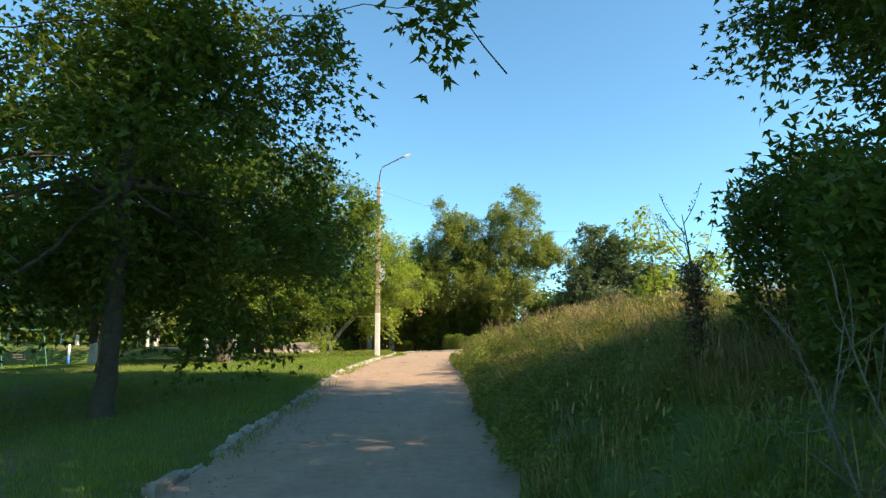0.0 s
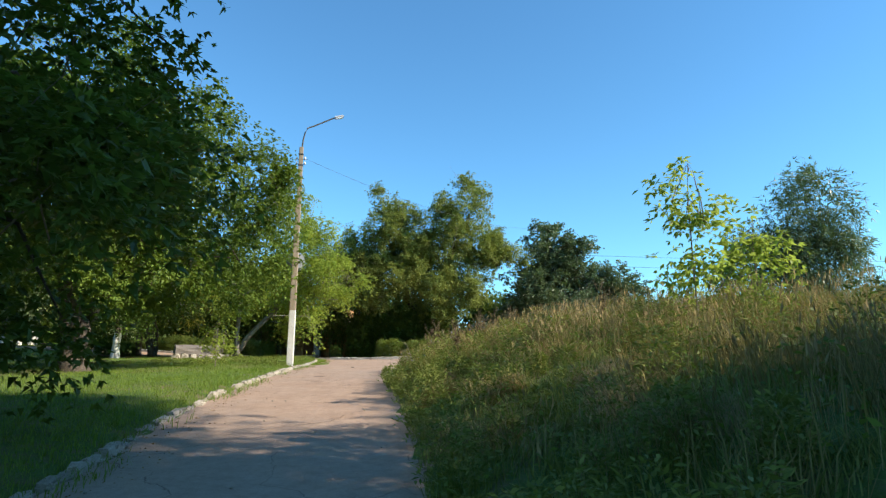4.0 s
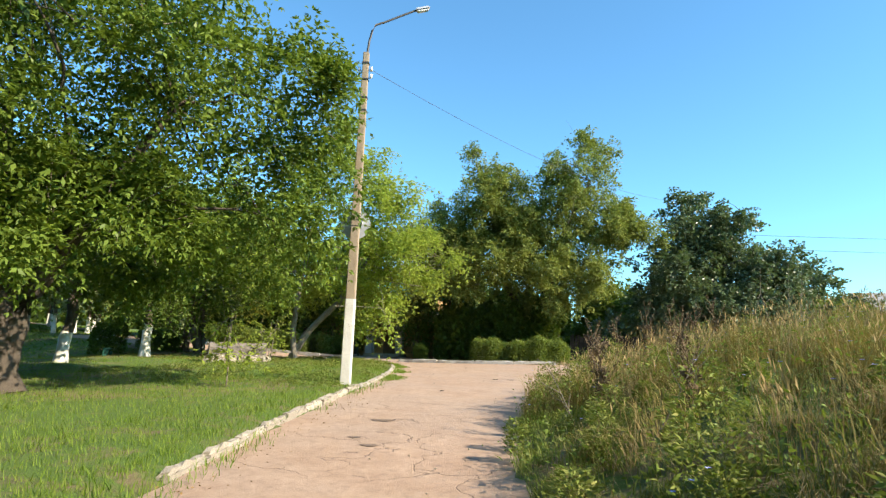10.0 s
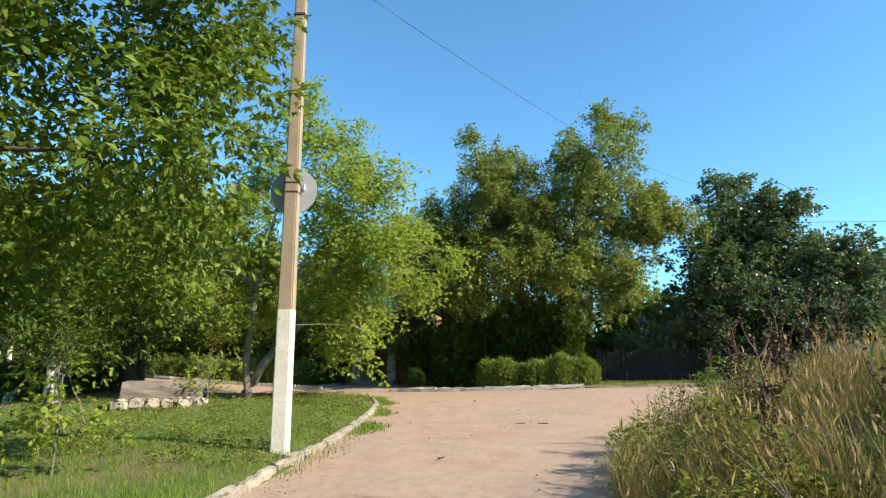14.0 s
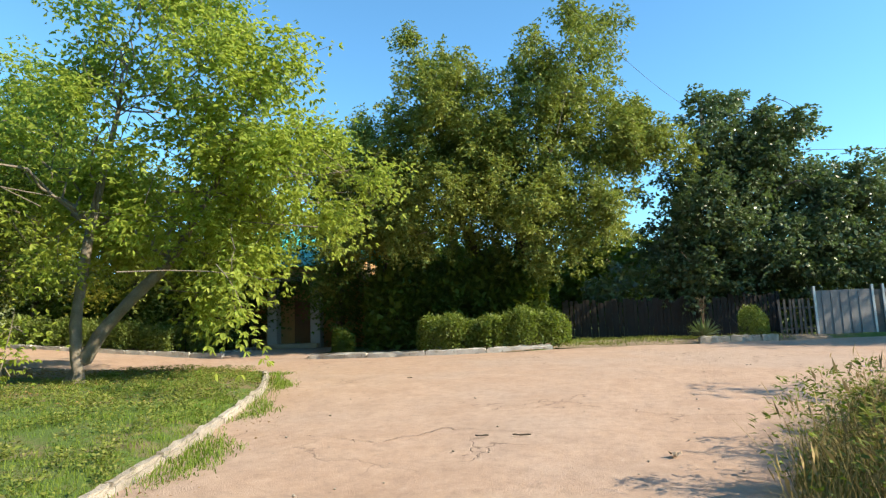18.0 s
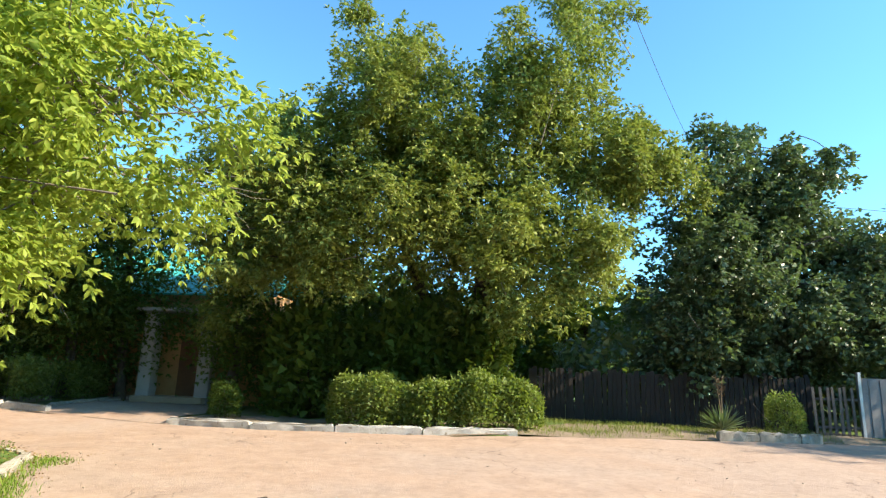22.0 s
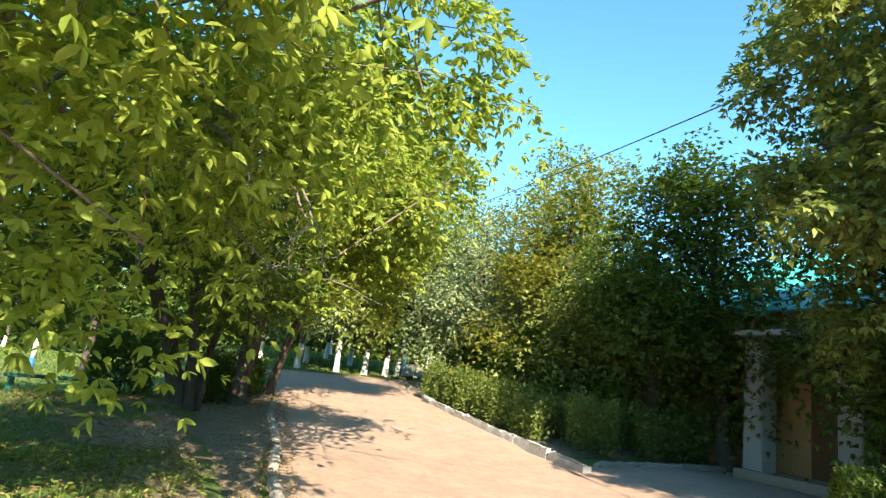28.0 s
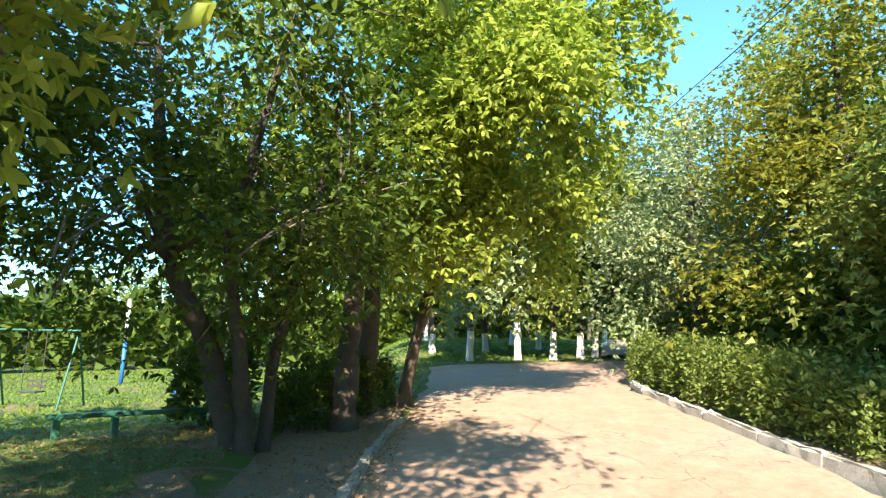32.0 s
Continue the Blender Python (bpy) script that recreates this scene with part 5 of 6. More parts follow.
# low leafy weeds in the worn corner of the lawn
wx, wy = scatter(900, -16, -8.6, 26, 38.6, lambda x, y: (x < along(KERB_LEFT, y) - 0.15) & (y < along(NEAR_EDGE, x) - 0.2))
k = rw.integers(0, len(wx), 22000)
q, r = rw.random(len(k)) * 6.283, (0.04 + 0.16 * rw.random(len(wx)))[k] * np.sqrt(rw.random(len(k)))
P = np.stack([wx[k] + np.cos(q) * r, wy[k] + np.sin(q) * r, land(wx, wy)[k] + 0.015 + 0.10 * rw.random(len(k))], 1)
v, f = leaf_quads(P, np.stack([np.cos(q), np.sin(q), 0.35 + 0.3 * rw.normal(size=len(k))], 1), 0.03 + 0.035 * rw.random(len(k)), 0.016 + 0.014 * rw.random(len(k)), rw)
tagged(fast_mesh("lawn_weeds", v, f, M_SWARD), "low leafy weeds scattered in the worn lawn", "weeds", kind="stuff")
# tufts along the kerb on the road side
x, y = scatter(110000, -14, -3, 0, 39, lambda x, y: (np.abs(along(KERB_LEFT, y) - x + 0.12) < 0.28 * (0.3 + 0.7 * rg.random(len(x)))) & (np.sin(y * 1.9) + np.sin(y * 0.7 + 1) + rg.normal(size=len(x)) * 0.5 > 0.1))
blades("kerb_grass", x, y, 0.06 + 0.12 * rg.random(len(x)), 0.006 + 0.006 * rg.random(len(x)), 0.4 + rg.random(len(x)), M_GRASS, "grass tufts creeping over the kerb", 54)

# blue chicory heads
x, y = scatter(260, -5, 6, 17, 33, on_mound)
rc = np.random.default_rng(97)
n, k = len(x), 11
q = np.repeat(np.arange(n), k)
a = np.tile(np.linspace(0, 6.283, k, endpoint=False), n)
P = np.stack([x[q], y[q], (land(x, y) + 0.35 + 0.35 * rc.random(n))[q]], 1)
v, f = leaf_quads(P, np.stack([np.cos(a), np.sin(a), np.full(n * k, 0.25)], 1), np.full(n * k, 0.02), np.full(n * k, 0.008), rc)
tagged(fast_mesh("chicory_flowers", v, f, M_FLOWER), "pale blue chicory flowers scattered in the weeds", "flowers", kind="stuff")
# grass creeping onto the road at the lawn corner
x, y = scatter(60000, -12.6, -8.6, 29.0, 38.4, lambda x, y: (np.abs(x - along(KERB_LEFT, y) - 0.30) < 0.42 * rg.random(len(x))) & (np.sin(y * 2.3 + 0.4) + np.sin(x * 3.1 + y) + rg.normal(size=len(x)) * 0.3 > 0.35))
blades("corner_grass", x, y, 0.03 + 0.07 * rg.random(len(x)), 0.006 + 0.006 * rg.random(len(x)), 0.5 + rg.random(len(x)), M_GRASS, "grass patches growing on the road beside the kerb", 59)


# ---- things beside the street ----
def plank_fence():
    root = tagged(new("fence"), "tall weathered board fence, its colour darkened as tree shade", "fence")
    root.matrix_basis = pose(-4.8, 48.3, g(-4.8, 48.3))
    z0 = g(-4.8, 48.3)
    me = None
    rf = np.random.default_rng(61)
    for k in range(58):
        x, y = -4.8 + k * 0.13, 48.3 - 0.012 * k
        if me is None:
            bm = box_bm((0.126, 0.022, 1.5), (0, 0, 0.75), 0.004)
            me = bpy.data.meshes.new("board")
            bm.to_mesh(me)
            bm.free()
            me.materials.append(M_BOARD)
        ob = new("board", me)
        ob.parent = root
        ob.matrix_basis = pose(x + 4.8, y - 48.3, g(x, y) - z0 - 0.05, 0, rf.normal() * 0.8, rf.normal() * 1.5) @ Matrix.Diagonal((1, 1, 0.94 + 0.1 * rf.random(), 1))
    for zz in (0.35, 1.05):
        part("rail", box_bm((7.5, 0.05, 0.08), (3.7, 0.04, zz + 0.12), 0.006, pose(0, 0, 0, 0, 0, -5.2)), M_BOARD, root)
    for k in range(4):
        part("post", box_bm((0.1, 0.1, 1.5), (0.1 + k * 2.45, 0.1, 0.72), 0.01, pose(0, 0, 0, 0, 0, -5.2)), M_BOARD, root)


def paling_fence():
    z0 = g(2.4, 46.9) - 0.15
    root = tagged(new("picket_fence"), "short grey paling fence with gaps beside the gate", "fence")
    root.matrix_basis = pose(2.4, 46.9, z0, 0, 0, -4)
    for k in range(7):
        part("paling", box_bm((0.075, 0.02, 1.35), (k * 0.15, 0, 0.68), 0.006, pose(0, 0, 0, 0, (k * 37 % 5 - 2) * 0.7, 0)), M_PALING, root)
    for zz in (0.35, 1.05):
        part("rail", box_bm((1.1, 0.04, 0.06), (0.5, 0.03, zz), 0.005), M_PALING, root)


def sheet_gate():
    z0 = g(3.8, 46.9) - 0.4
    root = tagged(new("metal_gate"), "grey painted sheet-metal gate with two leaves between posts", "gate")
    root.matrix_basis = pose(3.5, 46.85, z0, 0, 0, 6)
    for x in (0.0, 1.9, 2.25, 4.5):
        part("gate_post", box_bm((0.09, 0.09, 2.05), (x, 0, 1.0), 0.01), M_STEEL, root)
    for x in (0.95, 3.38):
        w = 1.78 if x < 2 else 2.12
        leaf = part("gate_leaf", box_bm((w, 0.02, 1.75), (x, -0.01, 1.0), 0.004), M_GATE, root)
        for k in range(int(w / 0.3)):
            part("rib", box_bm((0.03, 0.02, 1.7), (x - w / 2 + 0.18 + k * 0.3, -0.028, 1.0), 0.006), M_GATE, leaf)
        for zz in (0.3, 1.7):
            part("bar", box_bm((w, 0.04, 0.05), (x, 0.03, zz), 0.006), M_STEEL, leaf)
    part("narrow_panel", box_bm((0.27, 0.02, 1.7), (2.075, 0, 1.0), 0.004), M_DARKSTEEL, root, "dark narrow panel between the leaves")
    wall = tagged(new("garden_wall"), "pale rendered wall running on from the gate", "wall")
    wall.matrix_basis = pose(8.4, 47.35, g(8.4, 47.35), 0, 0, 6)
    part("wall_body", box_bm((9, 0.25, 1.9), (4.5, 0, 0.9), 0.01), M_GREYWALL, wall)
    part("coping", box_bm((9.05, 0.33, 0.08), (4.5, 0, 1.9), 0.012), M_CONC, wall)


def yucca(x, y):
    rng = np.random.default_rng(71)
    z = g(x, y)
    root = empty("yucca", x, y, z, "spiky grey-green yucca with dry flower stalks", "plant")
    n = 90
    a, e = rng.random(n) * 6.283, 0.15 + 1.2 * rng.random(n)
    ax = np.stack([np.cos(a) * np.cos(e), np.sin(a) * np.cos(e), np.sin(e)], 1)
    v, f = leaf_quads(np.stack([0.04 * np.cos(a), 0.04 * np.sin(a), 0.1 + 0.1 * rng.random(n)], 1), ax, 0.45 + 0.25 * rng.random(n), np.full(n, 0.05), rng)
    fast_mesh("leaves", v, f, M_LEAF_BLUE, root)
    for k in range(2):
        P = bezier((0.05 * k, 0, 0.1), (0.03, 0.05, 0.8), (0.15 * k - 0.05, 0.03, 1.35), 6)
        st = [tube(P, np.linspace(0.018, 0.008, 6), 6)]
        for j in range(16):
            p = P[3] + (P[5] - P[3]) * j / 15
            q = rng.random() * 6.283
            st.append(tube([p, p + np.array([math.cos(q) * 0.09, math.sin(q) * 0.09, 0.05])], [0.006, 0.014], 4))
        v, f = joined(st)
        fast_mesh("flower_stalk", v, f, M_DRYSTEM, root, False, "dry brown flower stalk")


def house():
    x0, x1, y0, y1 = -22.4, -13.9, 50.6, 58.0
    z0 = g(-18, 52) - 0.1
    top = z0 + 3.9
    root = tagged(new("house"), "ochre plastered house with turquoise sheet roof behind the trees", "house")
    root.matrix_basis = pose((x0 + x1) / 2, (y0 + y1) / 2, z0)
    w, d = x1 - x0, y1 - y0
    for nm, s, c in (("front_wall", (w, 0.3, 3.9), (0, -d / 2, 1.95)), ("back_wall", (w, 0.3, 3.9), (0, d / 2, 1.95)), ("side_wall", (0.3, d, 3.9), (-w / 2, 0, 1.95)), ("side_wall", (0.3, d, 3.9), (w / 2, 0, 1.95))):
        part(nm, box_bm(s, c), M_PLASTER, root)
    for sgn in (-1, 1):
        ln = math.hypot(d / 2 + 0.5, 2.4)
        part("roof_slope", box_bm((w + 1, ln, 0.06), (0, 0, 0), 0, pose(0, sgn * (d / 4 + 0.25), 3.85 + 1.05, -sgn * math.degrees(math.atan2(2.4, d / 2 + 0.5)), 0, 0)), M_TEAL, root, "turquoise metal roof")
    for k in range(17):
        ln = math.hypot(d / 2 + 0.5, 2.4)
        part("roof_seam", box_bm((0.03, ln, 0.04), (-w / 2 - 0.45 + k * 0.52, 0, 0.045), 0, pose(0, -(d / 4 + 0.25), 3.85 + 1.05, math.degrees(math.atan2(2.4, d / 2 + 0.5)), 0, 0)), M_TEAL, root)
    part("door", box_bm((1.0, 0.08, 2.1), (1.9, -d / 2 - 0.16, 1.1), 0.01), M_DOORW, root, "brown wooden entrance door")
    part("porch_pillar", box_bm((0.45, 0.45, 3.0), (2.75, -d / 2 - 0.9, 1.5), 0.015), M_GREYWALL, root, "grey plastered porch pillar")
    part("porch_pillar", box_bm((0.45, 0.45, 3.0), (0.75, -d / 2 - 0.9, 1.5), 0.015), M_GREYWALL, root, "grey plastered porch pillar")
    part("porch_roof", box_bm((2.7, 1.6, 0.12), (1.75, -d / 2 - 0.7, 3.06), 0.02), M_GREYWALL, root)
    part("porch_step", box_bm((2.4, 1.3, 0.2), (1.75, -d / 2 - 0.8, 0.15), 0.02), M_CONC, root)


def far_house(x, y, w, d, h, rz, label):
    z = g(x, y)
    root = tagged(new("house"), label, "house")
    root.matrix_basis = pose(x, y, z, 0, 0, rz)
    for nm, s, c in (("front_wall", (w, 0.3, h), (0, -d / 2, h / 2)), ("back_wall", (w, 0.3, h), (0, d / 2, h / 2)), ("side_wall", (0.3, d, h), (-w / 2, 0, h / 2)), ("side_wall", (0.3, d, h), (w / 2, 0, h / 2))):
        part(nm, box_bm(s, c), M_GREYWALL, root)
    rise = 1.7
    for sgn in (-1, 1):
        ln = math.hypot(d / 2 + 0.4, rise)
        part("roof_slope", box_bm((w + 0.8, ln, 0.08), (0, 0, 0), 0, pose(0, sgn * (d / 4 + 0.2), h + rise / 2 - 0.1, -sgn * math.degrees(math.atan2(rise, d / 2 + 0.4)), 0, 0)), M_SLATE, root, "pale grey corrugated roof")
    for k in range(3):
        win = part("window", box_bm((1.1, 0.08, 1.2), (-w / 3 + k * w / 3, -d / 2 - 0.16, h * 0.55), 0.01), M_WHITE, root)
        part("pane", box_bm((0.9, 0.03, 1.0), (-w / 3 + k * w / 3, -d / 2 - 0.2, h * 0.55)), M_PANE, win)


def glass_pane():
    m, t, p, _ = nodes_of("window_glass")
    p.inputs["Base Color"].default_value = (0.03, 0.04, 0.045, 1)
    p.inputs["Roughness"].default_value = 0.08
    p.inputs["Specular IOR Level"].default_value = 0.6
    return m


M_PANE = glass_pane()
plank_fence()
paling_fence()
sheet_gate()
yucca(-0.45, 45.6)
house()
far_house(17, 56, 10, 7, 2.9, 8, "low grey house with a pale roof beyond the mound")
far_house(33, 52, 12, 8, 3.0, -5, "distant low house with a pale grey roof")


# ---- lawn things ----
def concrete_slab():
    x, y = -16.0, 33.1
    z = g(x, y)
    root = empty("concrete_block", x, y, z, "broken old concrete block with crumbling whitewashed footing on the grass", "block", rz=34)
    rr = np.random.default_rng(81)
    bm = box_bm((1.95, 0.7, 0.55), (0, 0, 0.42))
    bmesh.ops.subdivide_edges(bm, edges=bm.edges[:], cuts=3, use_grid_fill=True)
    for v in bm.verts:
        v.co += Vector((rr.normal(), rr.normal(), rr.normal())) * 0.022
        if v.co.z > 0.6:
            v.co.y += 0.14
    part("slab", bm, M_OLDCONC, root, "tilted weathered slab")
    for k in range(6):
        bm = box_bm((0.34, 0.3, 0.26), (0, 0, 0), 0.05)
        bmesh.ops.subdivide_edges(bm, edges=bm.edges[:], cuts=1)
        for v in bm.verts:
            v.co += Vector((rr.normal(), rr.normal(), rr.normal())) * 0.025
        bm.transform(pose(-0.95 + k * 0.38, -0.42 + rr.normal() * 0.04, 0.1 + rr.random() * 0.05, rr.normal() * 8, rr.normal() * 8, rr.normal() * 15))
        part("footing_stone", bm, M_KERB, root, "crumbling whitewashed lump")


concrete_slab()


def sapling(x, y, h, seed, mat, label, leaf=(0.10, 0.045), spread=0.5, clumps=26, per=27, stems=1):
    rng = np.random.default_rng(seed)
    z = g(x, y)
    trunks, blobs = [], []
    for k in range(stems):
        a, b = rng.normal() * 0.3 * (k > 0), rng.normal() * 0.3 * (k > 0)
        trunks.append([(x + a * 0.3, y + b * 0.3, z, 0.018), (x + a * 0.6, y + b * 0.6, z + h * 0.4, 0.013), (x + a, y + b, z + h * 0.75, 0.008), (x + a + 0.05, y + b, z + h * 0.97, 0.003)])
        for j in range(9):
            q = rng.random() * 6.283
            s = spread * (1 - 0.65 * j / 8)
            w = 0.4 + 0.6 * (0.3 + 0.085 * j)
            blobs.append((x + a * w + math.cos(q) * s * 0.6, y + b * w + math.sin(q) * s * 0.6, z + h * (0.30 + 0.085 * j), s * 0.5, s * 0.5, h * 0.07))
    return tree("sapling", label, trunks, blobs, clumps, per, mat, seed, leaf=leaf, limbs=min(clumps // 2, 9), twigs=0, reach=0.25, jitter=0.07, core=0.0, bark=M_BARK_PALE, boughs=2, bend=0.06, shell=0.1)


sapling(-11.1, 25.3, 1.75, 401, M_LEAF_NEAR, "young maple sapling growing on the lawn", clumps=30)
sapling(2.05, 15.9, 2.9, 402, M_LEAF_NEAR, "slender sapling with airy leaves on the mound", leaf=(0.12, 0.052), clumps=70, spread=0.55)
sapling(2.2, 33.5, 3.6, 403, M_LEAF_BLUE, "thin leafy young tree at the end of the mound", clumps=90, spread=0.9, stems=3)
sapling(3.7, 17.5, 1.9, 404, M_LEAF_NEAR, "bushy young maple on the mound", leaf=(0.12, 0.052), clumps=110, spread=0.8, stems=2)
sapling(-15.2, 33.9, 1.6, 405, M_LEAF_NEAR, "maple shoots beside the broken block", clumps=40, spread=0.6, stems=3)

# willow beyond the mound
park_tree(16.4, 43.6, 9.8, 3.2, 411, M_LEAF_BLUE, n=1100, low=0.08, label="drooping grey-green willow beyond the mound", leaf=(0.34, 0.05), name="willow_tree")


def dock(x, y, h, seed, label):
    """A dry branched weed with dark seed heads."""
    rng = np.random.default_rng(seed)
    z = g(x, y)
    root = empty("dock_plant", x, y, z, label, "weed")
    P = bezier((0, 0, -0.05), (0.05, 0.02, h * 0.5), (-0.05, 0, h), 8)
    v, f = tube(P, np.linspace(0.008 + 0.007 * h * h, 0.004, 8), 6)
    fast_mesh("stem", v, f, M_DRYSTEM, root, True)
    for k in range(9):
        p = P[3] + (P[7] - P[3]) * k / 9
        q = rng.random() * 6.283
        e = p + np.array([math.cos(q) * 0.22, math.sin(q) * 0.22, 0.28 + 0.15 * rng.random()]) * (1.1 - k * 0.06) * (1.8 if h > 1.5 else 1.0)
        v, f = tube(bezier(p, (p + e) / 2 + np.array([math.cos(q), math.sin(q), -0.3]) * 0.06, e, 5), np.linspace(0.007, 0.003, 5), 5)
        n = 16
        t = rng.random(n)
        c = p + (e - p) * (0.35 + 0.65 * t)[:, None] + rng.normal(size=(n, 3)) * 0.012
        v, f = joined([(v, f), leaf_quads(c, rng.normal(size=(n, 3)), np.full(n, 0.03), np.full(n, 0.024), rng)])
        fast_mesh("branch", v, f, M_DRYSTEM, root)
    n = int(480 * h * h)
    s = rng.random(n)
    c = np.stack([rng.normal(size=n) * (0.02 + 0.025 * h), rng.normal(size=n) * (0.02 + 0.025 * h), h * (0.06 + 0.62 * s)], 1)
    v, f = leaf_quads(c, rng.normal(size=(n, 3)), 0.03 + 0.05 * rng.random(n), np.full(n, 0.03), rng)
    tagged(fast_mesh("seed_mass", v, f, M_DRYSTEM, root, False, "rusty brown seed mass"), kind="stuff")


def dead_twig(x, y, h, lean, seed):
    rng = np.random.default_rng(seed)
    root = empty("dead_branch", x, y, g(x, y), "bare pale dead twigs standing in the weeds", "branch")
    ln = np.array([lean[0], lean[1], 1.0])
    P = bezier((0, 0, -0.05), ln * h * 0.5 + rng.normal(size=3) * 0.05, ln * h, 8)
    v, f = tube(P, np.linspace(0.012, 0.003, 8), 5)
    fast_mesh("stem", v, f, M_BARK_PALE, root, True)
    for k in range(7):
        p = P[1 + k * 6 // 7]
        e = p + (ln + rng.normal(size=3) * 0.6) * h * (0.2 + 0.2 * rng.random())
        v, f = tube(bezier(p, (p + e) / 2 + rng.normal(size=3) * 0.03, e, 5), np.linspace(0.006, 0.002, 5), 4)
        fast_mesh("twig", v, f, M_BARK_PALE, root, True)


dock(1.42, 7.6, 1.95, 501, "tall rusty dry dock plant at the lane edge")
for k, (x, y, h) in enumerate([(-2.4, 20.6, 0.8), (-3.3, 22.4, 0.95), (-2.0, 24.2, 0.9), (-3.3, 26.0, 0.8), (-1.0, 27.0, 1.0), (1.2, 20.5, 1.0), (-2.2, 28.7, 1.45), (-1.6, 29.3, 1.4), (-2.9, 28.0, 1.25), (-0.9, 30.2, 1.3), (-3.4, 24.6, 1.15)]):
    dock(x, y, h, 510 + k, "dry brown branched weed in the tall grass")
for k, (x, y, h, l) in enumerate([(1.4, 3.6, 1.0, (-0.25, 0.1)), (1.75, 3.9, 1.1, (-0.15, 0.2)), (1.5, 4.4, 0.9, (0.3, 0.1)), (-3.6, 22.0, 0.8, (-0.5, 0.1)), (-2.9, 20.0, 0.9, (0.5, -0.2))]):
    dead_twig(x, y, h, l, 530 + k)


# ---- playground beyond the lawn ----
def pole_painted(x, y, h):
    z = g(x, y)
    root = empty("painted_pole", x, y, z, "tall playground pole, blue below and white above", "pole")
    part("lower_pole", cyl_bm(0.09, 0.09, h * 0.5, 14, pose(0, 0, h * 0.25)), M_BLUE, root)
    part("upper_pole", cyl_bm(0.085, 0.08, h * 0.5, 14, pose(0, 0, h * 0.75)), M_WHITE, root)
    part("cap", cyl_bm(0.1, 0.04, 0.08, 14, pose(0, 0, h + 0.04)), M_WHITE, root)


def swing(x, y):
    z = g(x, y)
    root = empty("swing", x, y, z, "dark metal swing seat hanging on rods from a frame", "swing", rz=80)
    for sx in (-1.3, 1.3):
        for sy in (-0.6, 0.6):
            v, f = tube([(sx, sy, 0), (sx, 0, 2.3)], [0.03, 0.03], 8)
            fast_mesh("leg", v, f, M_GREENPAINT, root, True)
    v, f = tube([(-1.35, 0, 2.3), (1.35, 0, 2.3)], [0.03, 0.03], 8)
    fast_mesh("top_bar", v, f, M_GREENPAINT, root, True)
    for sx in (-0.3, 0.3):
        v, f = tube([(sx, 0, 0.55), (sx, 0, 2.3)], [0.012, 0.012], 6)
        fast_mesh("rod", v, f, M_DARKSTEEL, root, True)
    seat = part("seat", box_bm((0.6, 0.4, 0.04), (0, 0, 0.5), 0.01), M_DARKSTEEL, root)
    part("seat_back", box_bm((0.6, 0.03, 0.08), (0, 0.2, 0.8), 0.008), M_DARKSTEEL, seat)
    part("seat_back", box_bm((0.6, 0.03, 0.08), (0, 0.2, 0.65), 0.008), M_DARKSTEEL, seat)


def low_beam():
    x, y = -24.5, 36.1
    root = empty("balance_beam", x, y, g(x, y), "low dark green balance beam on short legs in the shade", "beam", rz=127)
    part("beam", box_bm((2.6, 0.12, 0.08), (0, 0, 0.34), 0.015), M_GREENPAINT, root)
    for sx in (-1.15, -0.3, 1.15):
        part("leg", box_bm((0.1, 0.12, 0.4), (sx, 0, 0.16), 0.01), M_GREENPAINT, root)


pole_painted(-44.2, 27.8, 4.0)
pole_painted(-33.0, 34.0, 1.3)
swing(-32.6, 30.0)
low_beam()


# ---- overhead wires ----
def wire(a, b, sag, r=0.012, label="thin black overhead wire sagging between posts"):
    a, b = np.array(a, float), np.array(b, float)
    t = np.linspace(0, 1, 24)[:, None]
    P = a + (b - a) * t
    P[:, 2] -= sag * 4 * (t * (1 - t))[:, 0]
    v, f = tube(P, np.full(24, r), 5)
    return tagged(fast_mesh("overhead_wire", v, f, M_RUBBER, None, True), label, "wire")


def utility_pole(x, y, h):
    z = g(x, y)
    root = empty("utility_pole", x, y, z, "grey concrete utility pole standing among the pear branches", "pole")
    bm = box_bm((0.24, 0.2, h), (0, 0, h / 2), 0.02)
    for v in bm.verts:
        if v.co.z > h / 2:
            v.co.x *= 0.7
            v.co.y *= 0.7
    part("shaft", bm, M_CONC, root)
    arm = part("cross_arm", box_bm((1.2, 0.07, 0.07), (0, -0.1, h - 0.4), 0.01), M_DARKSTEEL, root)
    for sx in (-0.5, 0.5):
        part("insulator", cyl_bm(0.04, 0.03, 0.14, 10, pose(sx, -0.1, h - 0.28)), M_WHITE, arm, "white porcelain insulator")
    return z + h


FAR_POLE = (1.75, 51.6)
ptop = utility_pole(*FAR_POLE, 10.0)
ztop = land_at(*POLE) + 8.1
wire((POLE[0] + 0.15, POLE[1], ztop), (FAR_POLE[0] - 0.5, FAR_POLE[1], ptop - 0.2), 0.7, 0.006)
wire((POLE[0] - 0.15, POLE[1], ztop - 0.2), (-17, 12, 7), 0.3, 0.008)
wire((FAR_POLE[0] + 0.1, FAR_POLE[1], ptop - 2.2), (60, 60, 10.2), 0.5, 0.012)
wire((FAR_POLE[0] + 0.1, FAR_POLE[1], ptop - 3.0), (60, 60, 9.3), 0.5, 0.012)
wire((-10.5, 45.1, 8.45), (-42, 50.9, 13.2), 0.25, 0.014)
wire((-10.5, 45.5, 7.5), (-42, 53.0, 11.0), 0.25, 0.010)


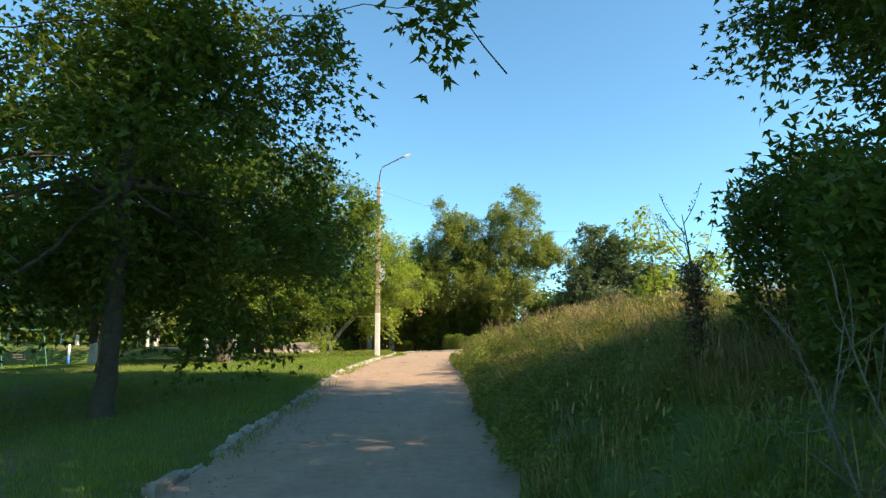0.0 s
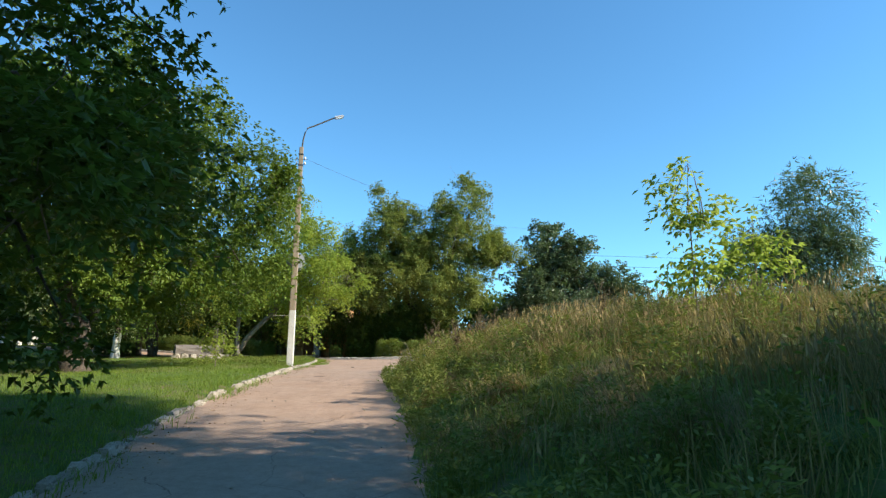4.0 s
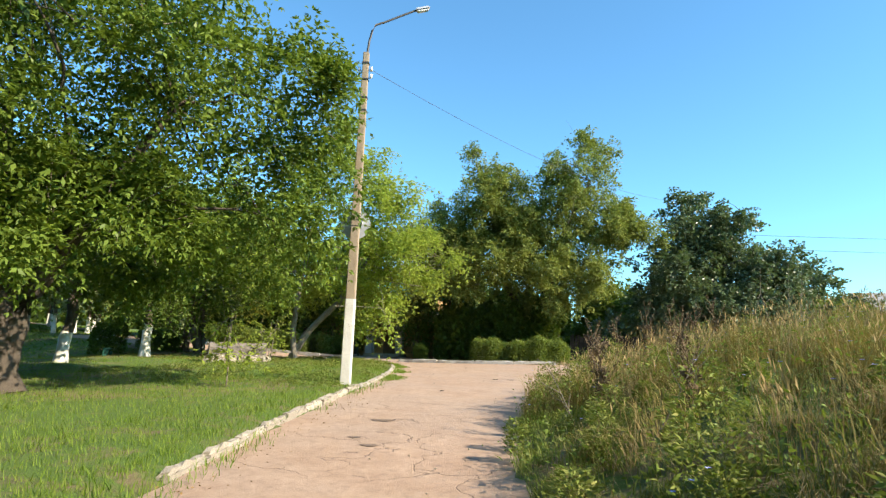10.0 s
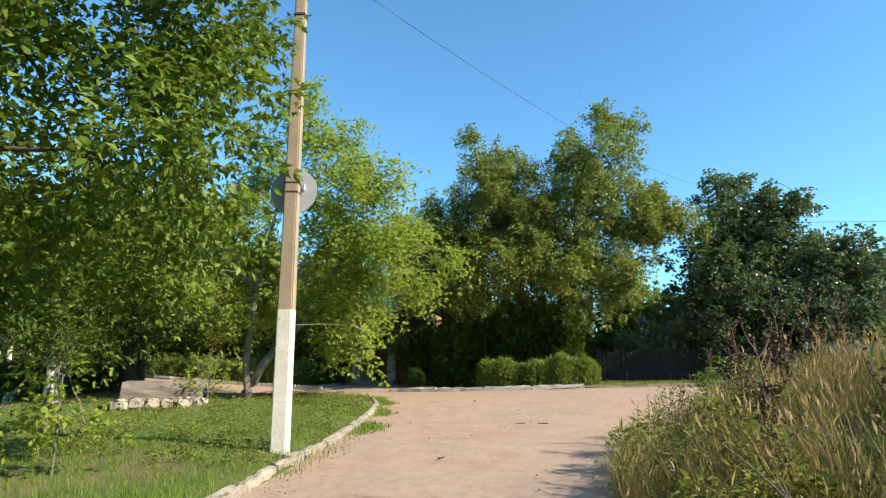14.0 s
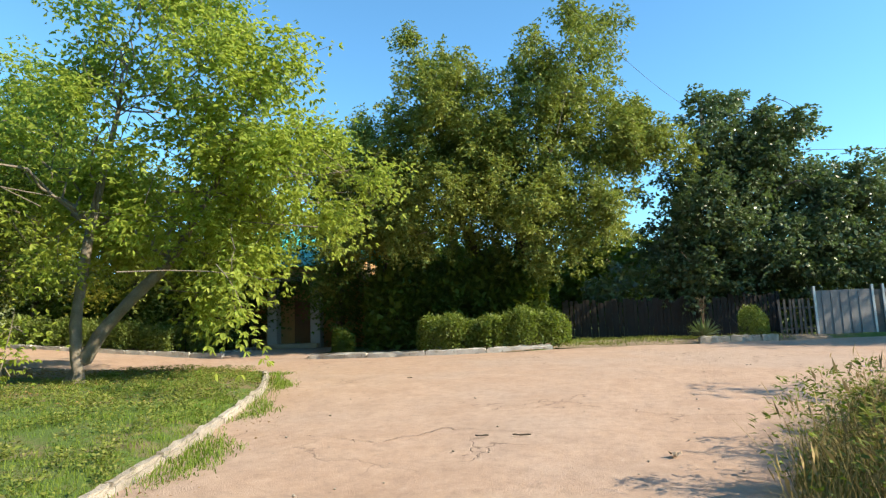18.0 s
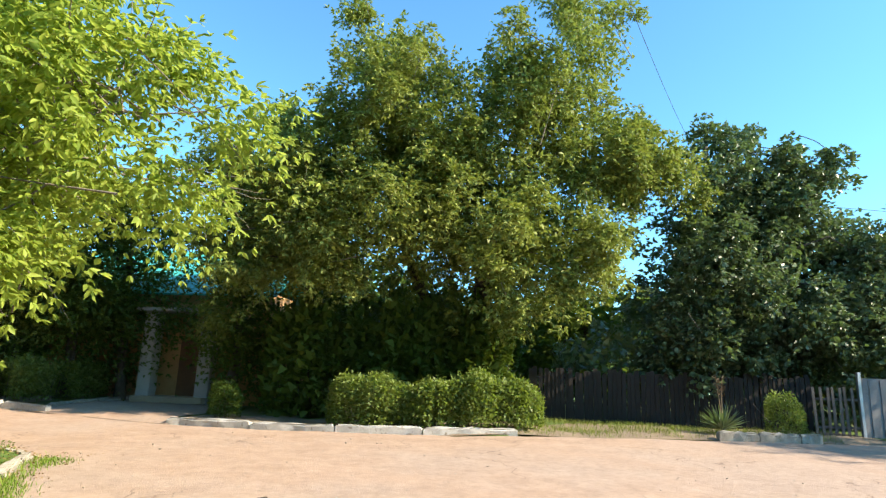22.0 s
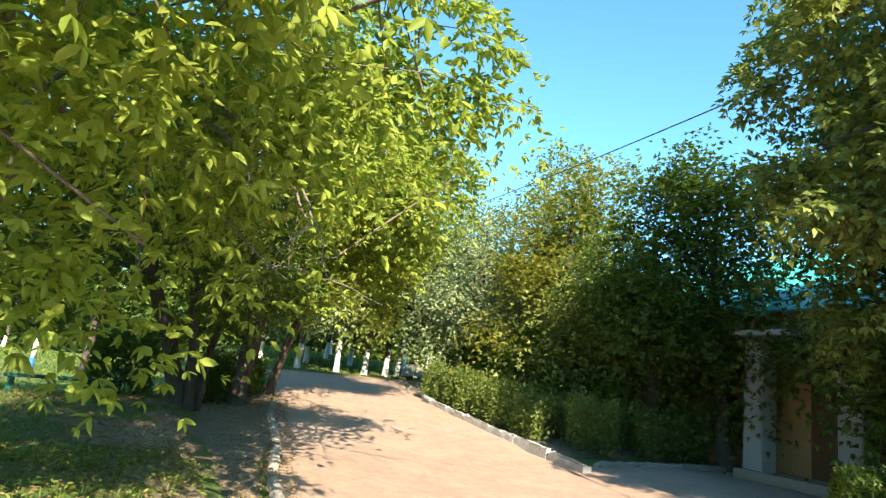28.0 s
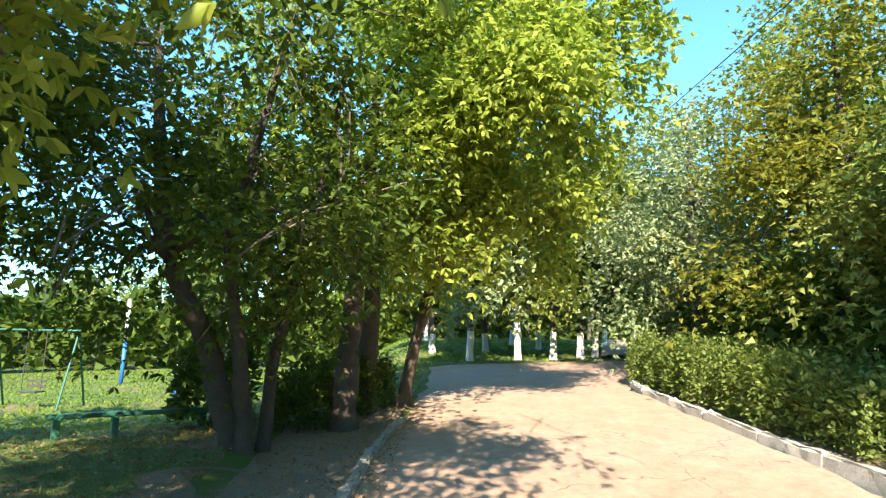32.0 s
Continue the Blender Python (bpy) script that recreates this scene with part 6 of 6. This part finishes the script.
# ---- thickets closing the view under the crowns ----
def thicket(path, half, height, n, seed, mat, label, leaf=(0.26, 0.15)):
    return hedge("thicket", path, half, height, n, seed, mat, label, leaf)


thicket([(-4, 49.5), (3, 49.8), (9, 50.5)], 0.9, 2.6, 5000, 601, M_LEAF_BLUE, "dark bushes behind the board fence")
# bushes in the dark leaf tone stand for the black shade under the crown
thicket([(-12.4, 47.2), (-9, 47.5), (-5.4, 47.8)], 0.9, 2.9, 10000, 602, M_LEAF_SHADE, "bushes under the great maple, leaf colour darkened as shade")
thicket([(-20.5, 48.4), (-26, 48.8), (-36, 51.5)], 1.0, 2.6, 9000, 603, M_LEAF_SHADE, "dark bushes behind the long hedge")
thicket([(-60, -4), (-66, 22), (-72, 40), (-74, 62), (-60, 80), (-30, 78), (-8, 66)], 2.2, 5.5, 16000, 604, M_LEAF_SHADE, "thicket at the far side of the park", (1.0, 0.6))
thicket([(-18, -4), (-26, 6), (-36, 13), (-46, 16)], 1.6, 3.2, 9000, 605, M_LEAF_SHADE, "dark thicket behind the lawn trees", (0.4, 0.24))
thicket([(12, 52), (30, 58), (60, 60)], 1.5, 2.6, 7000, 606, M_LEAF_OLIVE, "bushes along the far gardens", (0.4, 0.24))
thicket([(-13.2, 51.4), (-10, 51.4), (-5, 51.5)], 1.0, 4.4, 8000, 607, M_LEAF_SHADE, "tall dark shrubs in front of the house")
# unseen screen of shrubs, added to keep low sun off the near mound
thicket([(7.0, -4), (7.6, 2.0), (7.8, 7.0), (8.2, 8.4)], 1.2, 5.4, 20000, 610, M_LEAF_SHADE, "dense dark shrubs added out of view to block low sun", (0.14, 0.08))
thicket([(2.3, 7.9), (3.0, 9.0), (4.3, 9.9)], 0.6, 2.3, 9000, 612, M_LEAF_SHADE, "dense dark bushes in the shade on the mound", (0.10, 0.05))
# deep shade here comes from the darkened leaf colour
thicket([(2.3, 4.4), (2.9, 6.0), (3.7, 7.6)], 0.75, 1.9, 16000, 613, M_LEAF_SHADE, "black-green bushes in deep shade beside the lane", (0.09, 0.045))
thicket([(-26.2, 36.8), (-24.8, 37.4)], 0.8, 1.5, 2200, 608, M_LEAF_SHADE, "dark bush at the lawn edge", (0.14, 0.08))
thicket([(-56, 36), (-60, 44), (-64, 52)], 1.6, 3.6, 5000, 609, M_LEAF_SHADE, "dark bushes at the end of the street", (0.6, 0.36))
# verge weeds between the kerbs and the fence
x, y = scatter(16000, -5.4, 2.4, 43.9, 48.0, lambda x, y: (y > along(FAR_EDGE, x) + 0.05) & (rg.random(len(x)) < 0.25 + 0.75 * (np.sin(x * 2.1) * np.sin(y * 2.7 + x) > 0)))
blades("verge_grass", x, y, 0.05 + 0.16 * rg.random(len(x)), 0.006 + 0.006 * rg.random(len(x)), 0.5 + rg.random(len(x)), M_SWARD, "grass and weeds on the verge before the fence", 55)


# ---- leaf litter and bare ground under the street trees ----
def bare_ground():
    """Trodden earth under the street trees, with a ragged border on the lawn side."""
    sx, t = np.arange(-27.5, -13.4, 0.25), np.linspace(0, 1, 14)
    S, T = np.meshgrid(sx, t, indexing="ij")
    top = along(NEAR_EDGE, S) - 0.12
    wide = 2.6 + 0.7 * np.sin(S * 1.3) + 0.4 * np.sin(S * 3.7 + 1)
    Y = top - wide * np.sin(np.clip((S + 27.6) / 14.2, 0, 1) * np.pi) ** 0.5 * T
    n, m = S.shape
    i, j = np.meshgrid(np.arange(n - 1), np.arange(m - 1), indexing="ij")
    f = np.stack([i * m + j, i * m + j + 1, (i + 1) * m + j + 1, (i + 1) * m + j], -1).reshape(-1, 4)
    tagged(fast_mesh("bare_ground", np.stack([S, Y, land(S, Y) + 0.018 - 0.03 * T ** 6], -1).reshape(-1, 3), f, M_SOIL, None, True), "dry trodden earth under the street trees", "ground", kind="structure")


bare_ground()
x, y = scatter(30000, -27, -11, 33, 41, lambda x, y: (y < along(NEAR_EDGE, x) + 0.3) & (x < along(KERB_LEFT, np.minimum(y, 37.5)) + 0.2) & (rg.random(len(x)) < 0.25 + 0.75 * smooth(34.5, 38, y)))
rl = np.random.default_rng(95)
n = len(x)
a = rl.random(n) * 6.283
P = np.stack([x, y, land(x, y) + 0.012 + 0.02 * rl.random(n)], 1)
v, f = leaf_quads(P, np.stack([np.cos(a), np.sin(a), 0.15 * rl.normal(size=n)], 1), 0.03 + 0.035 * rl.random(n), 0.016 + 0.014 * rl.random(n), rl)
tagged(fast_mesh("leaf_litter", v, f, M_LITTER), "dry brown fallen leaves under the street trees", "leaf litter", kind="stuff")
x, y = scatter(26000, -14, -3, 2, 39, lambda x, y: (np.abs(along(KERB_LEFT, y) - x + 0.35) < 0.5 * rg.random(len(x)) ** 1.5))
n = len(x)
a = rl.random(n) * 6.283
P = np.stack([x, y, street(x, y) + 0.014 + 0.01 * rl.random(n)], 1)
v, f = leaf_quads(P, np.stack([np.cos(a), np.sin(a), 0.15 * rl.normal(size=n)], 1), 0.02 + 0.03 * rl.random(n), 0.012 + 0.015 * rl.random(n), rl)
tagged(fast_mesh("leaf_litter", v, f, M_LITTER), "small dry leaves and crumbs along the kerb", "leaf litter", kind="stuff")


# ---- breaks in the asphalt ----
CRACK_LIFT = 0.009


def asphalt(x, y, lift):
    """Height just above the uneven asphalt."""
    return street(x, y) + lift + 0.012 * np.sin(x * 2.1 + y) * np.sin(y * 1.7 - x * 0.6)


def crack(points, width, seed):
    rng = np.random.default_rng(seed)
    P = np.array(points, float)
    s = np.linspace(0, len(P) - 1, 10 * len(P))
    x, y = np.interp(s, np.arange(len(P)), P[:, 0]) + rng.normal(size=len(s)) * 0.03, np.interp(s, np.arange(len(P)), P[:, 1]) + rng.normal(size=len(s)) * 0.03
    w = width * (0.3 + rng.random(len(s))) * np.sin(np.linspace(0.15, 3.0, len(s)))
    dx, dy = np.gradient(x), np.gradient(y)
    ln = np.hypot(dx, dy) + 1e-6
    nx, ny = -dy / ln, dx / ln
    a = np.stack([x + nx * w, y + ny * w, asphalt(x, y, CRACK_LIFT)], 1)
    b = np.stack([x - nx * w, y - ny * w, asphalt(x, y, CRACK_LIFT)], 1)
    v = np.stack([a, b], 1).reshape(-1, 3)
    k = np.arange(len(s) - 1)[:, None] * 2
    tagged(fast_mesh("road_crack", v, k + np.array([[0, 1, 3, 2]]), M_CRACK), "dark crack with crumbling edges in the asphalt", "crack", kind="structure")


def pothole(x, y, r, seed):
    rng = np.random.default_rng(seed)
    n = 18
    a = np.linspace(0, 2 * np.pi, n, endpoint=False)
    rr = r * (0.7 + 0.5 * rng.random(n))
    X, Y = x + np.cos(a) * rr * 1.5, y + np.sin(a) * rr * 0.8
    rim = np.stack([X, Y, asphalt(X, Y, CRACK_LIFT)], 1)
    low = np.stack([x + (X - x) * 0.75, y + (Y - y) * 0.75, asphalt(X, Y, CRACK_LIFT)], 1)
    v = np.concatenate([rim, low, [[x, y, float(asphalt(x, y, CRACK_LIFT))]]])
    f = [(i, (i + 1) % n, n + (i + 1) % n) for i in range(n)] + [(i, n + (i + 1) % n, n + i) for i in range(n)] + [(n + i, n + (i + 1) % n, 2 * n) for i in range(n)]
    tagged(fast_mesh("pothole", v, f, M_CRACK), "shallow dark pothole broken in the asphalt", "pothole", kind="structure")


M_CRACK = surface("broken_asphalt", (0.13, 0.095, 0.072), (0.27, 0.195, 0.145), 6, 60, 0.95, 0.9, 0.02)
crack([(-7.6, 25.6), (-6.6, 25.4), (-5.2, 25.3)], 0.014, 701)
crack([(-7.2, 23.4), (-6.8, 23.2), (-6.4, 23.5), (-6.1, 23.1)], 0.02, 702)
pothole(-6.75, 23.2, 0.14, 703)
pothole(-6.2, 21.2, 0.09, 704)
pothole(-6.6, 21.7, 0.07, 705)
crack([(-4.6, 13.6), (-3.8, 14.4), (-3.6, 15.6)], 0.013, 706)
crack([(-5.2, 16.2), (-4.2, 16.8), (-3.7, 18.0)], 0.013, 707)
crack([(-8.4, 31.5), (-7.4, 31.2), (-6.8, 32.0), (-5.6, 31.6)], 0.012, 708)
crack([(0.6, 44.8), (1.4, 43.6), (3.0, 42.9)], 0.016, 711)
def road_litter():
    """Sticks and a scrap of paper lying on the asphalt."""
    for k, (x, y, ln, rz) in enumerate([(-6.28, 31.45, 0.14, 12), (-5.85, 31.5, 0.2, -4), (-8.3, 36.7, 0.1, 40), (-6.9, 27.6, 0.12, 65)]):
        stick = empty("fallen_stick", x, y, float(street(x, y)) + 0.022, "short dark broken stick lying on the asphalt", "stick", rz=rz)
        r = np.random.default_rng(730 + k)
        P = np.stack([np.linspace(-ln / 2, ln / 2, 7), r.normal(size=7) * 0.012, np.full(7, 0.006)], 1)
        v, f = tube(P, 0.007 + 0.005 * r.random(7), 6)
        fast_mesh("wood", v, f, M_BARK, stick, True)
    x, y = -4.4, 30.7
    scrap = empty("paper_scrap", x, y, float(street(x, y)) + 0.016, "crumpled pale yellowish paper scrap on the asphalt", "litter", rz=30)
    r = np.random.default_rng(741)
    bm = bmesh.new()
    bmesh.ops.create_grid(bm, x_segments=4, y_segments=4, size=0.045)
    for v in bm.verts:
        v.co.z = 0.02 + 0.014 * r.normal()
    part("sheet", bm, M_CONC, scrap)


road_litter()
rp = np.random.default_rng(720)
n = 900
x, y = -12 + 11 * rp.random(n), 3 + 40 * rp.random(n)
k = in_road(x, y)
x, y = x[k], y[k]
n = len(x)
pieces = []
for i in range(n):
    r = 0.006 + 0.016 * rp.random() ** 3
    q = rp.normal(size=(6, 3)) * 0.15 + np.array([(1, 0, 0), (-1, 0, 0), (0, 1, 0), (0, -1, 0), (0, 0, 0.7), (0, 0, -0.5)])
    v = q * r + np.array([x[i], y[i], float(street(x[i], y[i])) + 0.014 + r * 0.3])
    pieces.append((v, np.array([(0, 2, 4), (2, 1, 4), (1, 3, 4), (3, 0, 4), (2, 0, 5), (1, 2, 5), (3, 1, 5), (0, 3, 5)])))
v, f = joined(pieces)
tagged(fast_mesh("road_grit", v, f, M_KERB), "pale pebbles and grit lying on the asphalt", "gravel", kind="stuff")


# ---- far woods round the park ----
def far_woods():
    r = np.random.default_rng(801)
    path = np.array([(-40, -40), (-70, -10), (-84, 20), (-86, 55), (-70, 88), (-30, 96), (5, 88), (30, 84)], float)
    dist = np.concatenate([[0], np.cumsum(np.linalg.norm(np.diff(path, axis=0), axis=1))])
    n, m = 260, 14
    s = np.linspace(0, dist[-1], n)
    bx, by = np.interp(s, dist, path[:, 0]), np.interp(s, dist, path[:, 1])
    height = 7.5 + 1.6 * np.sin(s * 0.23) + 1.2 * np.sin(s * 0.61 + 1) + 0.8 * np.sin(s * 1.7) - 4.2 * smooth(290, 330, s)
    t = np.linspace(0, 1, m)
    cx, cy = -20.0, 30.0
    ox, oy = bx - cx, by - cy
    ln = np.hypot(ox, oy)
    depth = 3.0 * t[None] ** 2 + 0.9 * np.sin(s[:, None] * 1.9 + t[None] * 5) * np.sin(t[None] * 9 + s[:, None] * 0.7) + r.normal(size=(n, m)) * 0.35
    X = bx[:, None] + (ox / ln)[:, None] * depth
    Y = by[:, None] + (oy / ln)[:, None] * depth
    Z = land(bx, by)[:, None] - 0.3 + height[:, None] * t[None] + r.normal(size=(n, m)) * 0.3 * (t[None] > 0)
    i, j = np.meshgrid(np.arange(n - 1), np.arange(m - 1), indexing="ij")
    f = np.stack([i * m + j, i * m + j + 1, (i + 1) * m + j + 1, (i + 1) * m + j], -1).reshape(-1, 4)
    wood = tagged(fast_mesh("far_woods", np.stack([X, Y, Z], -1).reshape(-1, 3), f, M_WOODS), "far belt of dark green woods closing the park", "woods", kind="stuff")
    k = 16000
    a, b = r.integers(0, n, k), r.integers(1, m, k)
    P = np.stack([X[a, b], Y[a, b], Z[a, b]], 1) + r.normal(size=(k, 3)) * 0.6
    v, f = leaf_tris(P, r.normal(size=(k, 3)), 0.5 + 0.5 * r.random(k), 0.35 + 0.3 * r.random(k), r)
    tagged(fast_mesh("far_leaves", v, f, M_LEAF_SHADE, wood), kind="stuff")


M_WOODS = surface("woodland_mass", (0.02, 0.04, 0.010), (0.06, 0.10, 0.022), 0.5, 4, 0.9, 1.0, 0.3)
far_woods()
